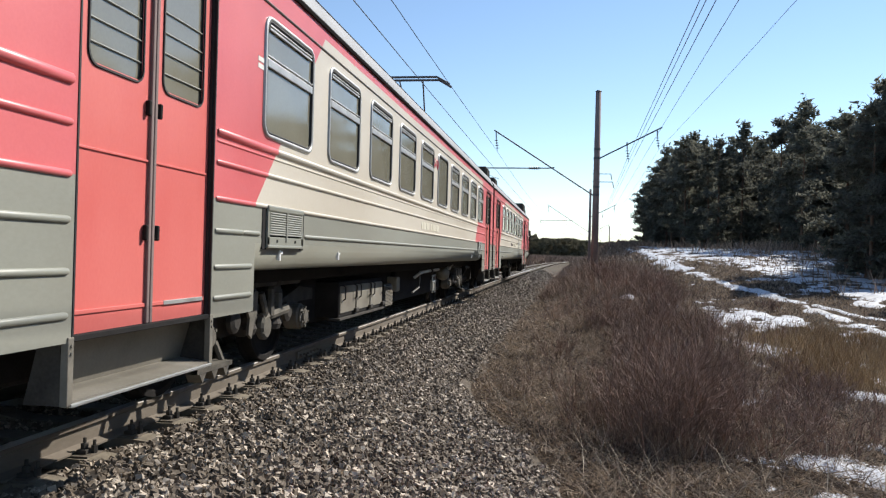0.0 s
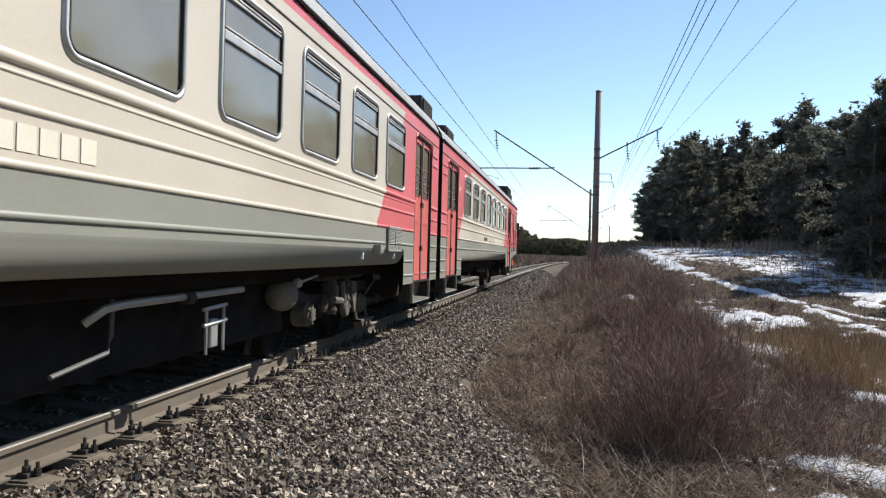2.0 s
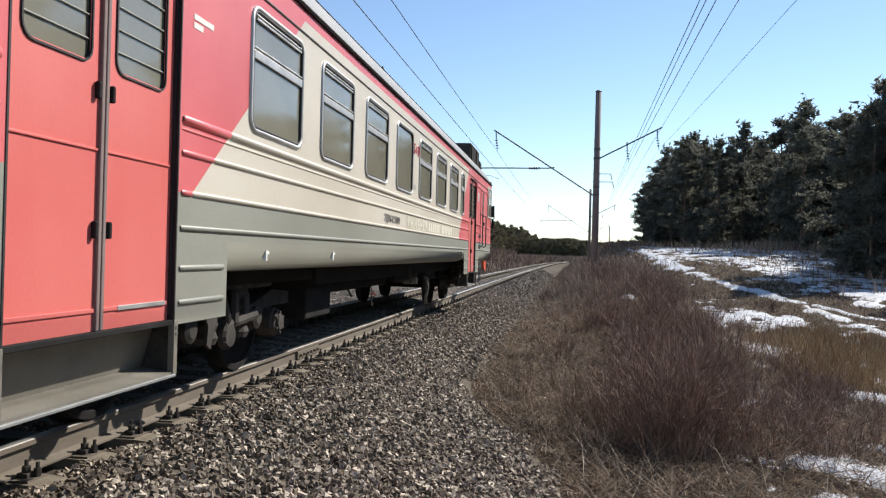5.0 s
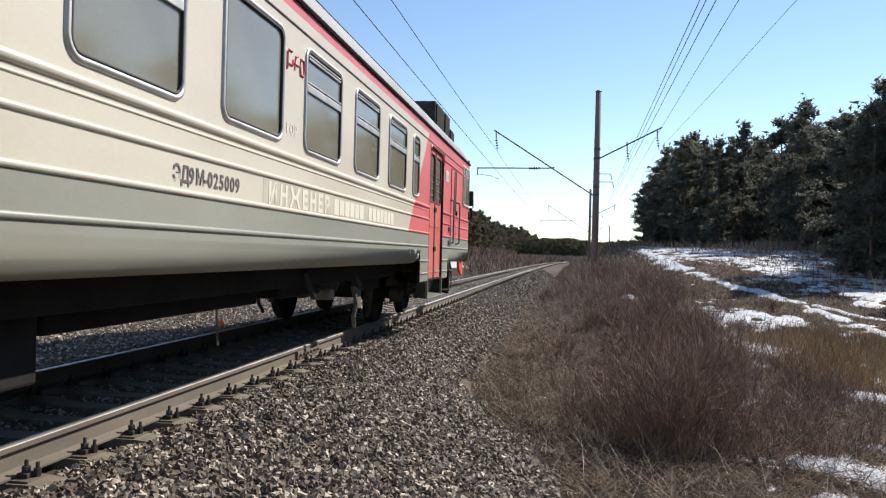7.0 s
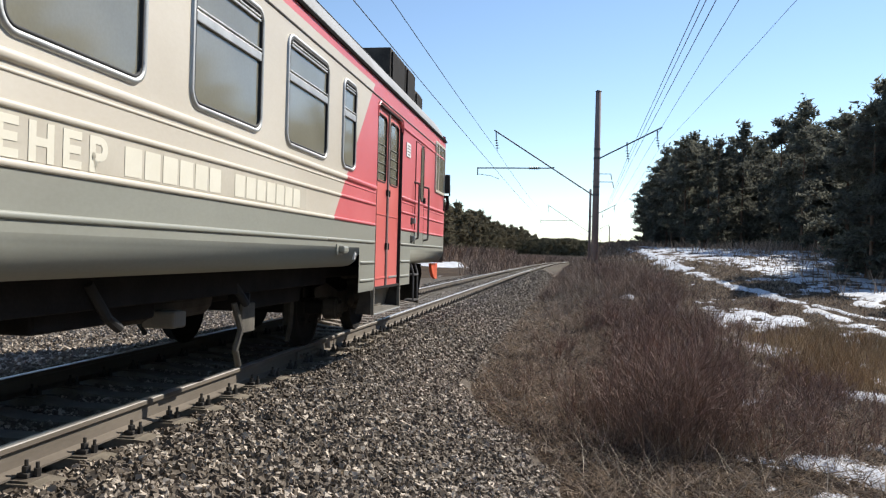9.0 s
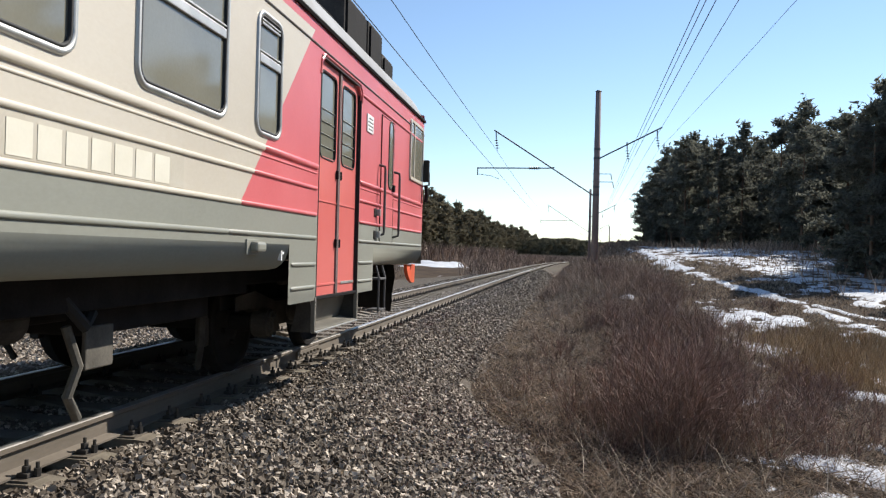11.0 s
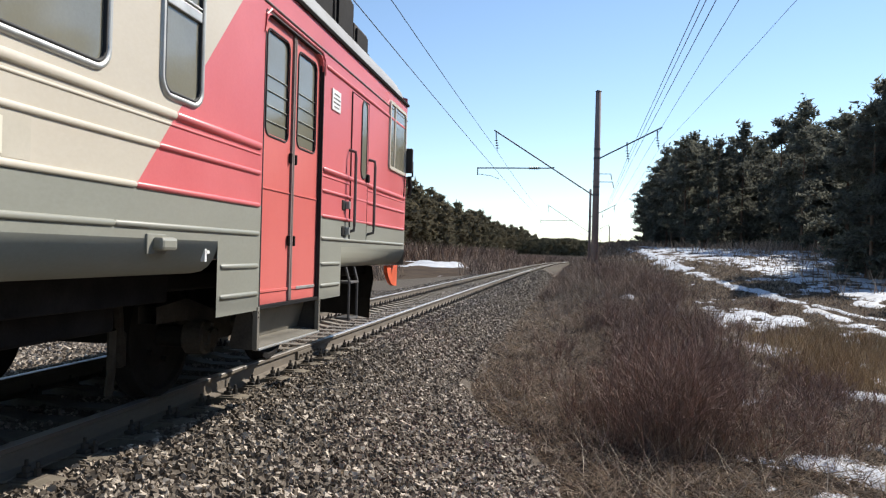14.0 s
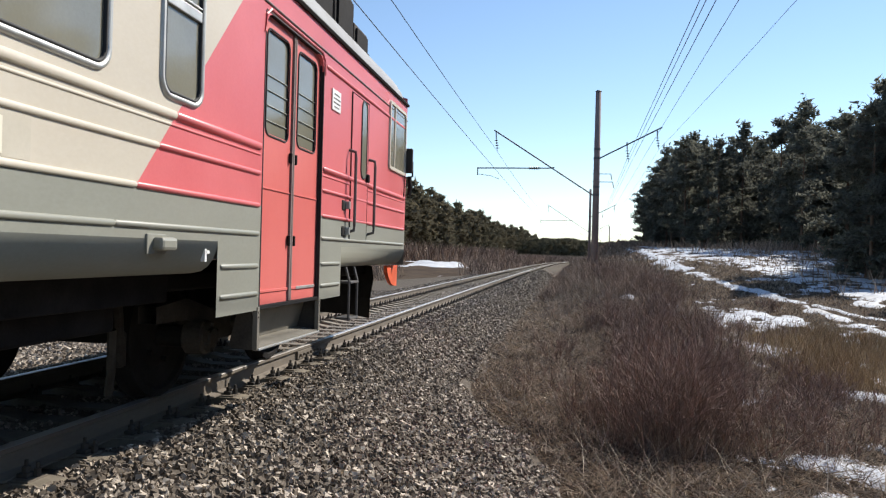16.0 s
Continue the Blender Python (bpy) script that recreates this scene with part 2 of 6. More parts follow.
def ground_z(x, y):
    x, y = np.asarray(x, float), np.asarray(y, float)
    rise = np.interp(y, [-60, 10, 22, 41, 60, 88, 130, 300], [-1.0, -1.0, -0.95, 0.05, 0.9, 2.1, 3.0, 3.5])
    z = -0.74 + 0 * x
    z = z + (rise + 0.74) * smooth(2.0, 9.0, x - 0.004 * y) + 0.018 * np.clip(x - 9, 0, 60) * smooth(20, 60, y)
    z = z + 0.10 * smooth(-3.0, 5.0, x) * fbm(x * 0.45, y * 0.45, 3, 3) + 0.05 * fbm(x * 1.4, y * 1.4, 5, 2) * smooth(-1.6, 0.5, x)
    z = z + 1.0 * smooth(13, 33, y) * smooth(-1.2, 1.2, x - 0.01 * y) * (1 - smooth(1.4, 4.2, x - 0.03 * y)) * (1 - smooth(90, 140, y))
    left = -(x - track_x(y))
    z = np.where(left > 0, -0.80 - 0.15 * (1 - smooth(9, 11, left)) + 0.5 * smooth(11, 18, left) * (0.6 + fbm(x * 0.2, y * 0.2, 8, 3)) + 0.012 * np.clip(left - 18, 0, 200), z)
    return z


# ---------------------------------------------------------------- ground
def lines(stops):
    out = []
    for a, b, d in stops:
        out += list(np.arange(a, b, d))
    return np.array(out)


def sheet(xs, ys, f):
    X, Y = np.meshgrid(xs, ys)
    V = np.stack([X, Y, f(X, Y)], 2).reshape(-1, 3)
    nx, ny = len(xs), len(ys)
    i = (np.arange(ny - 1)[:, None] * nx + np.arange(nx - 1)[None]).ravel()
    F = np.concatenate([np.stack([i, i + 1, i + nx + 1], 1), np.stack([i, i + nx + 1, i + nx], 1)])
    return V, F


gx = lines([(-2500, -300, 200), (-300, -60, 20), (-60, -10, 2), (-10, -2, 0.5), (-2, 8, 0.25), (8, 40, 1.0), (40, 300, 20), (300, 2600, 200)])
gy = lines([(-400, -40, 40), (-40, 2, 2), (2, 30, 0.3), (30, 130, 1.5), (130, 400, 15), (400, 4200, 200)])
ob = thing("ground", "damp brown soil with flattened dead grass", "ground", kind="structure", data=big("ground", *sheet(gx, gy, ground_z), "soil"))
ob.data.shade_smooth()


def toe_left(y):
    """Width of the gravel on the far side of the track."""
    return np.interp(y, [-60, 40, 70, 100, 500], [10.4, 10.4, 3.6, 2.3, 2.2])


def ballast_z(x, y):
    o = x - track_x(y)
    right = toe(y) - track_x(y)
    crown = np.interp(np.abs(o), [0, 0.9, 1.05, 1.2, 1.6], [-0.25, -0.245, -0.22, -0.19, -0.19])
    z = np.where(o < -1.6, np.interp(o, [-10.6, -9.8, -4.0, -2.6, -1.6], [-1.1, -0.72, -0.60, -0.50, -0.19]) - 0.5 * smooth(-0.5, 0.0, -o - toe_left(y)), crown)
    slope = -0.19 - 0.55 * np.clip((o - 1.6) / np.maximum(right - 1.6, 0.1), 0, 1.3)
    z = np.where(o > 1.6, slope, z)
    z = np.where(np.abs(o) < 0.7, z - 0.02, z)
    return z + 0.018 * fbm(x * 5, y * 5, 2, 2)


by = lines([(-40, 1, 1), (1, 30, 0.2), (30, 130, 1.5), (130, 420, 5)])
bo = np.linspace(0, 1, 84)
Y = np.repeat(by[:, None], len(bo), 1)
X = track_x(Y) - toe_left(Y) + (toe(Y) + 0.12 - track_x(Y) + toe_left(Y)) * bo[None]
V = np.stack([X, Y, ballast_z(X, Y)], 2).reshape(-1, 3)
i = (np.arange(len(by) - 1)[:, None] * len(bo) + np.arange(len(bo) - 1)[None]).ravel()
F = np.concatenate([np.stack([i, i + 1, i + len(bo) + 1], 1), np.stack([i, i + len(bo) + 1, i + len(bo)], 1)])
ballast = thing("ballast", "grey crushed-stone ballast bed under the railway track", "ballast", kind="structure", data=big("ballast", V, F, "ballast"))


# ---------------------------------------------------------------- rails and sleepers
def rail_mesh(name, off):
    ys = lines([(-40, 130, 2.0), (130, 420, 4.0)])
    xs = track_x(ys)
    prof = [(-0.075, -0.18), (0.075, -0.18), (0.075, -0.168), (0.012, -0.145), (0.009, -0.05), (0.037, -0.035), (0.037, -0.006), (0.028, 0.0),
            (-0.028, 0.0), (-0.037, -0.006), (-0.037, -0.035), (-0.009, -0.05), (-0.012, -0.145), (-0.075, -0.168)]
    bm = bmesh.new()
    loft(bm, [[(x + off + px, y, pz) for px, pz in prof] for x, y in zip(xs, ys)])
    bm.faces.ensure_lookup_table()
    for f in bm.faces:
        f.material_index = 1 if f.calc_center_median().z > -0.0045 else 0
    return finish(name, bm, ["rail", "railtop"])


for off in (0.797, -0.797):
    thing("rail", "rusty steel rail with a polished running surface", "rail", group="rails of the track", kind="structure", data=rail_mesh("rail", off))


def joint_bars():
    """A bolted joint in the near rail."""
    bm = bmesh.new()
    y = 9.35
    x = float(track_x(y)) + 0.797
    box(bm, x + 0.012, x + 0.04, y - 0.4, y + 0.4, -0.145, -0.045, 0.006)
    for k in range(6):
        tube(bm, [(x + 0.04, y - 0.33 + 0.13 * k, -0.095), (x + 0.07, y - 0.33 + 0.13 * k, -0.095)], 0.017, 6)
    return finish("rail_joint", bm, "rail")


thing("rail_joint", "bolted steel joint bar on the rail", "rail joint", kind="structure", data=joint_bars())


def sleeper():
    """A concrete sleeper with a clip, bolt and plate at each side of both rails."""
    t = thing("railway_sleeper", "weathered concrete sleeper with bolted rail fastenings", "sleeper", group="sleepers of the track")
    bm = bmesh.new()
    loft(bm, [[(x, -0.15, -0.36), (x, 0.15, -0.36), (x, 0.11, z), (x, -0.11, z)] for x, z in ((-1.35, -0.22), (-1.0, -0.19), (-0.55, -0.195), (-0.3, -0.235), (0.3, -0.235), (0.55, -0.195), (1.0, -0.19), (1.35, -0.22))], cap=True)
    bm.faces.new([v for v in bm.verts if abs(v.co.x + 1.35) < 1e-5])
    part("beam", bm, "concrete", t)
    for s in (-0.797, 0.797):
        bm = bmesh.new()
        box(bm, s - 0.19, s + 0.19, -0.085, 0.085, -0.19, -0.178, 0.0, 1)
        for e in (-1, 1):
            x = s + e * 0.115
            box(bm, x - 0.035, x + 0.035, -0.04, 0.04, -0.178, -0.15, 0.006)
            tube(bm, [(x, 0, -0.15), (x, 0, -0.115)], 0.026, 6)
            tube(bm, [(x, 0, -0.115), (x, 0, -0.078)], 0.012, 6)
            x = s + e * 0.165
            tube(bm, [(x, 0.03, -0.178), (x, 0.03, -0.13)], 0.022, 6)
            tube(bm, [(x, 0.03, -0.13), (x, 0.03, -0.095)], 0.012, 6)
        part("rail_fastening", bm, ["under", "rail"], t, "rusty bolted clip plate")
    return t


SLEEPER_STEP, SLEEPER_START = 0.548, 4.106
first = sleeper()
for k in range(-40, 105):
    y = SLEEPER_START + k * SLEEPER_STEP
    m = pose(float(track_x(y)), y, 0, 0, 0, random.uniform(-0.4, 0.4))
    if k == -40:
        first.matrix_basis = m
    else:
        copy_thing(first, m)
bm = bmesh.new()
for k in range(105, 560):
    y = SLEEPER_START + k * SLEEPER_STEP
    x = float(track_x(y))
    box(bm, x - 1.35, x + 1.35, y - 0.12, y + 0.12, -0.36, -0.2)
    for s in (-0.797, 0.797):
        for e in (-0.14, 0.14):
            box(bm, x + s + e - 0.03, x + s + e + 0.03, y - 0.03, y + 0.03, -0.2, -0.1)
thing("distant_sleepers", "far run of weathered concrete sleepers", "sleepers", kind="stuff", data=finish("distant_sleepers", bm, "concrete"))

# ---------------------------------------------------------------- railway cars
L, HW = 21.0, 1.74
Z_BEND, Z_GREY, Z_STRIPE, Z_EAVE = 1.21, 1.485, 3.09, 3.2
WIN_Z0, WIN_Z1 = 1.99, 2.90
DOOR_Z0, DOOR_Z1 = 0.75, 2.92
ROOF = [(1.74, 3.2), (1.71, 3.31), (1.63, 3.45), (1.48, 3.59), (1.22, 3.73), (0.8, 3.87), (0.4, 3.94), (0.0, 3.96)]


def cut(name_red, z):
    """Where the slanting colour boundary lies at height z."""
    y, k = name_red
    return y + k * (z - 1.5)


def side_wall(bm, sgn, holes, doors, low, reds, y_front):
    """One side of the body as a wall with openings; holes and doors are (y0, y1, z0, z1)."""
    ys = sorted({-L / 2, y_front, *[v for h in holes + doors for v in h[:2]], *[v for s in low for v in s]})
    zs = sorted({0.72, Z_BEND, Z_GREY, Z_STRIPE, Z_EAVE, *[v for h in holes + doors for v in h[2:]]})
    cache = {}

    def vert(y, z):
        key = (round(y, 4), round(z, 4))
        if key not in cache:
            cache[key] = bm.verts.new((sgn * HW, y, z))
        return cache[key]
    made = []
    for y0, y1 in zip(ys, ys[1:]):
        for z0, z1 in zip(zs, zs[1:]):
            cy, cz = (y0 + y1) / 2, (z0 + z1) / 2
            if any(h[0] < cy < h[1] and h[2] < cz < h[3] for h in holes + doors):
                continue
            if cz < Z_BEND and not any(a < cy < b for a, b in low):
                continue
            q = [vert(y0, z0), vert(y1, z0), vert(y1, z1), vert(y0, z1)]
            made.append(bm.faces.new(q if sgn > 0 else q[::-1]))
    # the turned-under lower edge between the skirts
    for a, b in zip([-L / 2] + [s[1] for s in low], [s[0] for s in low] + [y_front]):
        if b - a > 0.05 and not any(h[0] - 0.01 < a and b < h[1] + 0.01 for h in doors):
            prof = [(HW, Z_BEND), (HW - 0.008, 1.155), (HW - 0.028, 1.10), (HW - 0.062, 1.05), (HW - 0.11, 1.015), (HW - 0.18, 1.0), (HW - 0.4, 0.992)]
            ra = [bm.verts.new((sgn * x, a, z)) for x, z in prof]
            rb = [bm.verts.new((sgn * x, b, z)) for x, z in prof]
            for k in range(len(prof) - 1):
                q = [ra[k], ra[k + 1], rb[k + 1], rb[k]]
                f = bm.faces.new(q if sgn > 0 else q[::-1])
                f.material_index = 2
                f.smooth = True
            f = bm.faces.new(ra)
            f.material_index = 2
            f = bm.faces.new(rb[::-1])
            f.material_index = 2
    for y, k, _ in reds:
        n = Vector((0, 1, -k)).normalized()
        g = [e for f in made if f.is_valid for e in f.edges] + [f for f in made if f.is_valid] + [v for f in made if f.is_valid for v in f.verts]
        res = bmesh.ops.bisect_plane(bm, geom=list(set(g)), plane_co=(0, y, 1.5), plane_no=n)
        made = [f for f in bm.faces if abs(abs(f.calc_center_median().x) - HW) < 1e-4 and f.calc_center_median().x * sgn > 0]
    for f in made:
        c = f.calc_center_median()
        f.material_index = paint(c.y, c.z, reds)


def paint(y, z, reds):
    if z < Z_GREY:
        return 2
    if z > Z_STRIPE:
        return 0
    for yb, k, way in reds:
        if (y - cut((yb, k), z)) * way > 0:
            return 0
    return 1


PAINTS = ["red", "beige", "grey", "roof", "black"]


def window_frame(w, h, r=0.12, transom=None):
    """A rounded aluminium ring with a rubber lip, seen along -x; the outside is +x."""
    bm = bmesh.new()
    steps = [(w, h, r, 0.0), (w - 0.01, h - 0.01, r - 0.005, 0.014), (w - 0.05, h - 0.05, r - 0.025, 0.018), (w - 0.07, h - 0.07, r - 0.035, 0.006)]
    loft(bm, [[(x, y, z) for y, z in rounded(a, b, rr)] for a, b, rr, x in steps])
    m0 = len(bm.faces)
    loft(bm, [[(x, y, z) for y, z in rounded(a, b, rr)] for a, b, rr, x in ((w - 0.07, h - 0.07, r - 0.035, 0.007), (w - 0.075, h - 0.075, r - 0.037, 0.012), (w - 0.10, h - 0.10, r - 0.05, 0.012), (w - 0.11, h - 0.11, r - 0.055, -0.02))])
    bm.faces.ensure_lookup_table()
    for k, f in enumerate(bm.faces):
        f.material_index = 1 if k >= m0 else 0
        f.smooth = True
    return finish("window", bm, ["alu", "rubber"])


def pane(w, h, r):
    bm = bmesh.new()
    loop = rounded(w, h, r)
    loft(bm, [[(-0.012, y, z) for y, z in loop], [(-0.006, y, z) for y, z in loop]], cap=True)
    bm.faces.new([v for v in bm.verts if v.co.x < -0.011][::-1])
    return finish("pane", bm, "pane")


def transom_bar(w):
    bm = bmesh.new()
    box(bm, -0.004, 0.014, -w / 2, w / 2, -0.032, 0.032, 0.006)
    box(bm, -0.004, 0.014, -w / 2, w / 2, 0.045, 0.056, 0.003)
    box(bm, -0.004, 0.014, -w / 2 + 0.03, w / 2 - 0.03, 0.245, 0.262, 0.003)
    box(bm, -0.004, 0.014, -w / 2 + 0.03, w / 2 - 0.03, 0.275, 0.287, 0.003)
    return finish("transom", bm, "alu")


MESH = {}


def shared(key, make):
    if key not in MESH:
        MESH[key] = make()
    return MESH[key]


def side_pose(sgn, y, z):
    """Turns a piece built for the +x side to either side."""
    return pose(sgn * HW, y, z, 0, 0, 0 if sgn > 0 else 180)


def put(name, me, parent, m, label=""):
    ob = new(name, me)
    ob.parent = parent
    ob.matrix_basis = m
    if label:
        ob["label"] = label
    return ob


def window(car, sgn, y0, y1, split=True, z0=WIN_Z0, z1=WIN_Z1):
    w, h = y1 - y0, z1 - z0
    key = (round(w, 3), round(h, 3))
    fr = put("window", shared(("f", key), lambda: window_frame(w, h)), car, side_pose(sgn, (y0 + y1) / 2, (z0 + z1) / 2), "sliding-top window" if split else "fixed window")
    if split:
        zt = 2.545 - (z0 + z1) / 2
        put("pane", shared(("pl", key), lambda: pane(w - 0.1, h - 0.1, 0.07)), fr, Matrix())
        put("transom", shared(("t", key), lambda: transom_bar(w - 0.1)), fr, Matrix.Translation((0, 0, zt)))
    else:
        put("pane", shared(("pl", key), lambda: pane(w - 0.1, h - 0.1, 0.07)), fr, Matrix())


def bead(y0, y1, r=0.018, h=0.016):
    """A pressed half-round rib with tapered ends."""
    bm = bmesh.new()
    stn = [(y0, 0.5), (y0 + 0.018, 1.0), (y1 - 0.018, 1.0), (y1, 0.5)]
    loft(bm, [[(-0.004 if abs(t) > 89 else h * s * math.cos(radians(t)), y, (0.35 + 0.65 * s) * r * math.sin(radians(t))) for t in (-90, -62, -35, 0, 35, 62, 90)] for y, s in stn], close=False)
    return finish("rib", bm, ["red"], True)


def rib(car, sgn, y0, y1, z, colour, r=0.018, h=0.016):
    key = ("rib", round(y1 - y0, 3), r, colour)

    def make():
        me = bead(-(y1 - y0) / 2, (y1 - y0) / 2, r, h)
        me.materials[0] = M[colour]
        return me
    put("rib", shared(key, make), car, side_pose(sgn, (y0 + y1) / 2, z))


def double_door(car, sgn, y0, y1):
    """Two sliding leaves in a recess, with the jambs, seam, pull handles and the step well below."""
    rec = 0.034
    w = (y1 - y0) / 2
    door = new("door")
    door.parent = car
    door["label"] = "closed red double sliding door"
    door.matrix_basis = side_pose(sgn, (y0 + y1) / 2, 0)

    def leaf():
        bm = bmesh.new()
        hw, hh, cz, e = 0.25, 0.41, 2.43, 0.021
        a = w / 2 - 0.006
        for y0, y1, z0, z1 in ((-a, -hw + e, DOOR_Z0, DOOR_Z1), (hw - e, a, DOOR_Z0, DOOR_Z1), (-hw + e, hw - e, DOOR_Z0, cz - hh + e), (-hw + e, hw - e, cz + hh - e, DOOR_Z1)):
            q = [bm.verts.new((-rec, y, z)) for y, z in ((y0, z0), (y1, z0), (y1, z1), (y0, z1))]
            bm.faces.new(q)
        box(bm, -rec, -rec + 0.008, -a + 0.03, a - 0.03, 1.62, 1.632, 0.002)
        box(bm, -rec, -rec + 0.008, -a + 0.02, a - 0.02, DOOR_Z0 + 0.09, DOOR_Z0 + 0.11, 0.002)
        return finish("leaf", bm, "door_red")

    def leaf_window():
        bm = bmesh.new()
        loft(bm, [[(-rec + x, y, 2.43 + z) for y, z in rounded(a, b, rr, 4)] for a, b, rr, x in ((0.50, 0.82, 0.08, 0.0), (0.495, 0.815, 0.078, 0.008), (0.475, 0.795, 0.068, 0.008), (0.47, 0.79, 0.065, -0.02))])
        return finish("window_seal", bm, "rubber")

    def leaf_pane():
        bm = bmesh.new()
        loop = rounded(0.475, 0.795, 0.068, 4)
        loft(bm, [[(-rec - 0.02, y, 2.43 + z) for y, z in loop], [(-rec - 0.014, y, 2.43 + z) for y, z in loop]], cap=True)
        bm.faces.new([v for v in bm.verts if v.co.x < -rec - 0.018][::-1])
        return finish("pane", bm, "pane")

    def bars():
        bm = bmesh.new()
        for k in range(4):
            tube(bm, [(-rec - 0.008, -0.235, 2.14 + 0.115 * k), (-rec - 0.008, 0.235, 2.14 + 0.115 * k)], 0.0045, 6)
        return finish("guard_bar", bm, "grey")
    for e in (-1, 1):
        lf = put("leaf", shared(("leaf", round(w, 3)), leaf), door, Matrix.Translation((0, e * w / 2, 0)))
        put("window_seal", shared("leafseal", leaf_window), door, Matrix.Translation((0, e * w / 2, 0)))
        put("pane", shared("leafpane", leaf_pane), door, Matrix.Translation((0, e * w / 2, 0)))
        put("guard_bar", shared("leafbars", bars), door, Matrix.Translation((0, e * w / 2, 0)), "thin pale guard bars across the glass")

    def seam():
        bm = bmesh.new()
        box(bm, -rec - 0.02, -rec + 0.018, -0.032, -0.004, DOOR_Z0, DOOR_Z1, 0.006)
        box(bm, -rec - 0.02, -rec + 0.018, 0.004, 0.032, DOOR_Z0, DOOR_Z1, 0.006)
        return finish("seam_strip", bm, "mast")
    put("seam_strip", shared("seam", seam), door, Matrix(), "brown-grey rubber seam")

    def pull():
        bm = bmesh.new()
        box(bm, -rec, -rec + 0.028, -0.013, 0.013, -0.042, 0.042, 0.008)
        return finish("pull_handle", bm, "black")
    for e in (-0.058, 0.058):
        for z in (1.91, 1.24):
            put("pull_handle", shared("pull", pull), door, Matrix.Translation((0, e, z)))

    def jamb_post(e):
        bm = bmesh.new()
        y = e * w
        box(bm, -rec - 0.03, 0.004, min(y, y + e * 0.012), max(y, y + e * 0.012), DOOR_Z0 - 0.02, DOOR_Z1)
        box(bm, -rec, -rec + 0.02, min(y, y - e * 0.012), max(y, y - e * 0.012), DOOR_Z0, DOOR_Z1 - 0.02, 0.004)
        return finish("jamb", bm, "rubber")

    def jamb_head():
        bm = bmesh.new()
        box(bm, -rec - 0.03, 0.004, -w, w, DOOR_Z1, DOOR_Z1 + 0.012)
        return finish("door_head", bm, "rubber")
    for e in (-1, 1):
        put("jamb", shared(("jamb", e, round(w, 3)), lambda: jamb_post(e)), door, Matrix())
    put("door_head", shared(("head", round(w, 3)), jamb_head), door, Matrix())

    def arch():
        bm = bmesh.new()
        tube(bm, [(0.004, -w - 0.025, DOOR_Z1 - 0.16), (0.004, -w - 0.01, DOOR_Z1 - 0.03), (0.004, -w + 0.08, DOOR_Z1 + 0.03), (0.004, w - 0.08, DOOR_Z1 + 0.03), (0.004, w + 0.01, DOOR_Z1 - 0.03), (0.004, w + 0.025, DOOR_Z1 - 0.16)], 0.011, 6)
        return finish("gutter_arch", bm, "red")
    put("gutter_arch", shared(("arch", round(w, 3)), arch), door, Matrix())

    def fillet(e):
        """Rounds an upper corner of the doorway."""
        bm = bmesh.new()
        r = 0.13
        arc = [(e * (w - r + r * math.sin(radians(a))), DOOR_Z1 - r + r * math.cos(radians(a))) for a in range(0, 91, 15)]
        pts = [(e * w, DOOR_Z1)] + arc[::-1]
        loft(bm, [[(x, y, z) for y, z in pts] for x in (-rec + 0.004, 0.002)], cap=True)
        bmesh.ops.recalc_face_normals(bm, faces=bm.faces)
        return finish("corner_fillet", bm, "red")
    for e in (-1, 1):
        put("corner_fillet", shared(("fillet", e, round(w, 3)), lambda: fillet(e)), door, Matrix())

    def kick():
        bm = bmesh.new()
        box(bm, -rec + 0.001, -rec + 0.011, 0.24 * w, w - 0.05, DOOR_Z0 + 0.088, DOOR_Z0 + 0.112, 0.002)
        return finish("kick_strip", bm, "alu")
    put("kick_strip", shared(("kick", round(w, 3)), kick), door, Matrix(), "worn bright metal kick strip")

    def post():
        bm = bmesh.new()
        box(bm, -0.03, 0.008, -0.022, 0.022, 0.43, 0.745, 0.004)
        for z in (0.67, 0.705):
            tube(bm, [(0.008, 0, z), (0.014, 0, z)], 0.008, 6)
        return finish("step_post", bm, "box")
    for e in (-1, 1):
        put("step_post", shared("steppost", post), door, Matrix.Translation((0, e * (w + 0.022), 0)), "dusty grey bracket with bolts")

    def step():
        bm = bmesh.new()
        # back plate, tread and cheeks
        loft(bm, [[(-0.12, y, 0.76), (-0.20, y, 0.47), (0.0, y, 0.45), (0.0, y, 0.43), (-0.22, y, 0.44), (-0.14, y, 0.76)] for y in (-w - 0.02, w + 0.02)])
        return finish("step", bm, "box")

    # Cheeks face away from the sun; their shade is put into a darker material.
    def cheek(e):
        bm = bmesh.new()
        loft(bm, [[(-0.14, y, 0.76), (-0.22, y, 0.43), (0.012, y, 0.43), (-0.02, y, 0.50), (-0.05, y, 0.76)] for y in (e * (w + 0.02), e * (w + 0.032))], cap=True)
        bmesh.ops.recalc_face_normals(bm, faces=bm.faces)
        return finish("step_cheek", bm, "under")
    for e in (-1, 1):
        put("step_cheek", shared(("cheek", round(w, 3), e), lambda: cheek(e)), door, Matrix())
    put("step", shared(("step", round(w, 3)), step), door, Matrix(), "dusty grey steel step well")

    def edge():
        bm = bmesh.new()
        box(bm, -0.03, 0.016, -w - 0.02, w + 0.02, 0.424, 0.44, 0.003)
        return finish("step_edge", bm, "alu")
    put("step_edge", shared(("edge", round(w, 3)), edge), door, Matrix())
    if sgn > 0:
        bm = bmesh.new()
        box(bm, -rec - 0.12, 0.0, -w, w, DOOR_Z0 - 0.03, DOOR_Z0, 0.004)
        part("sill", bm, "black", door)


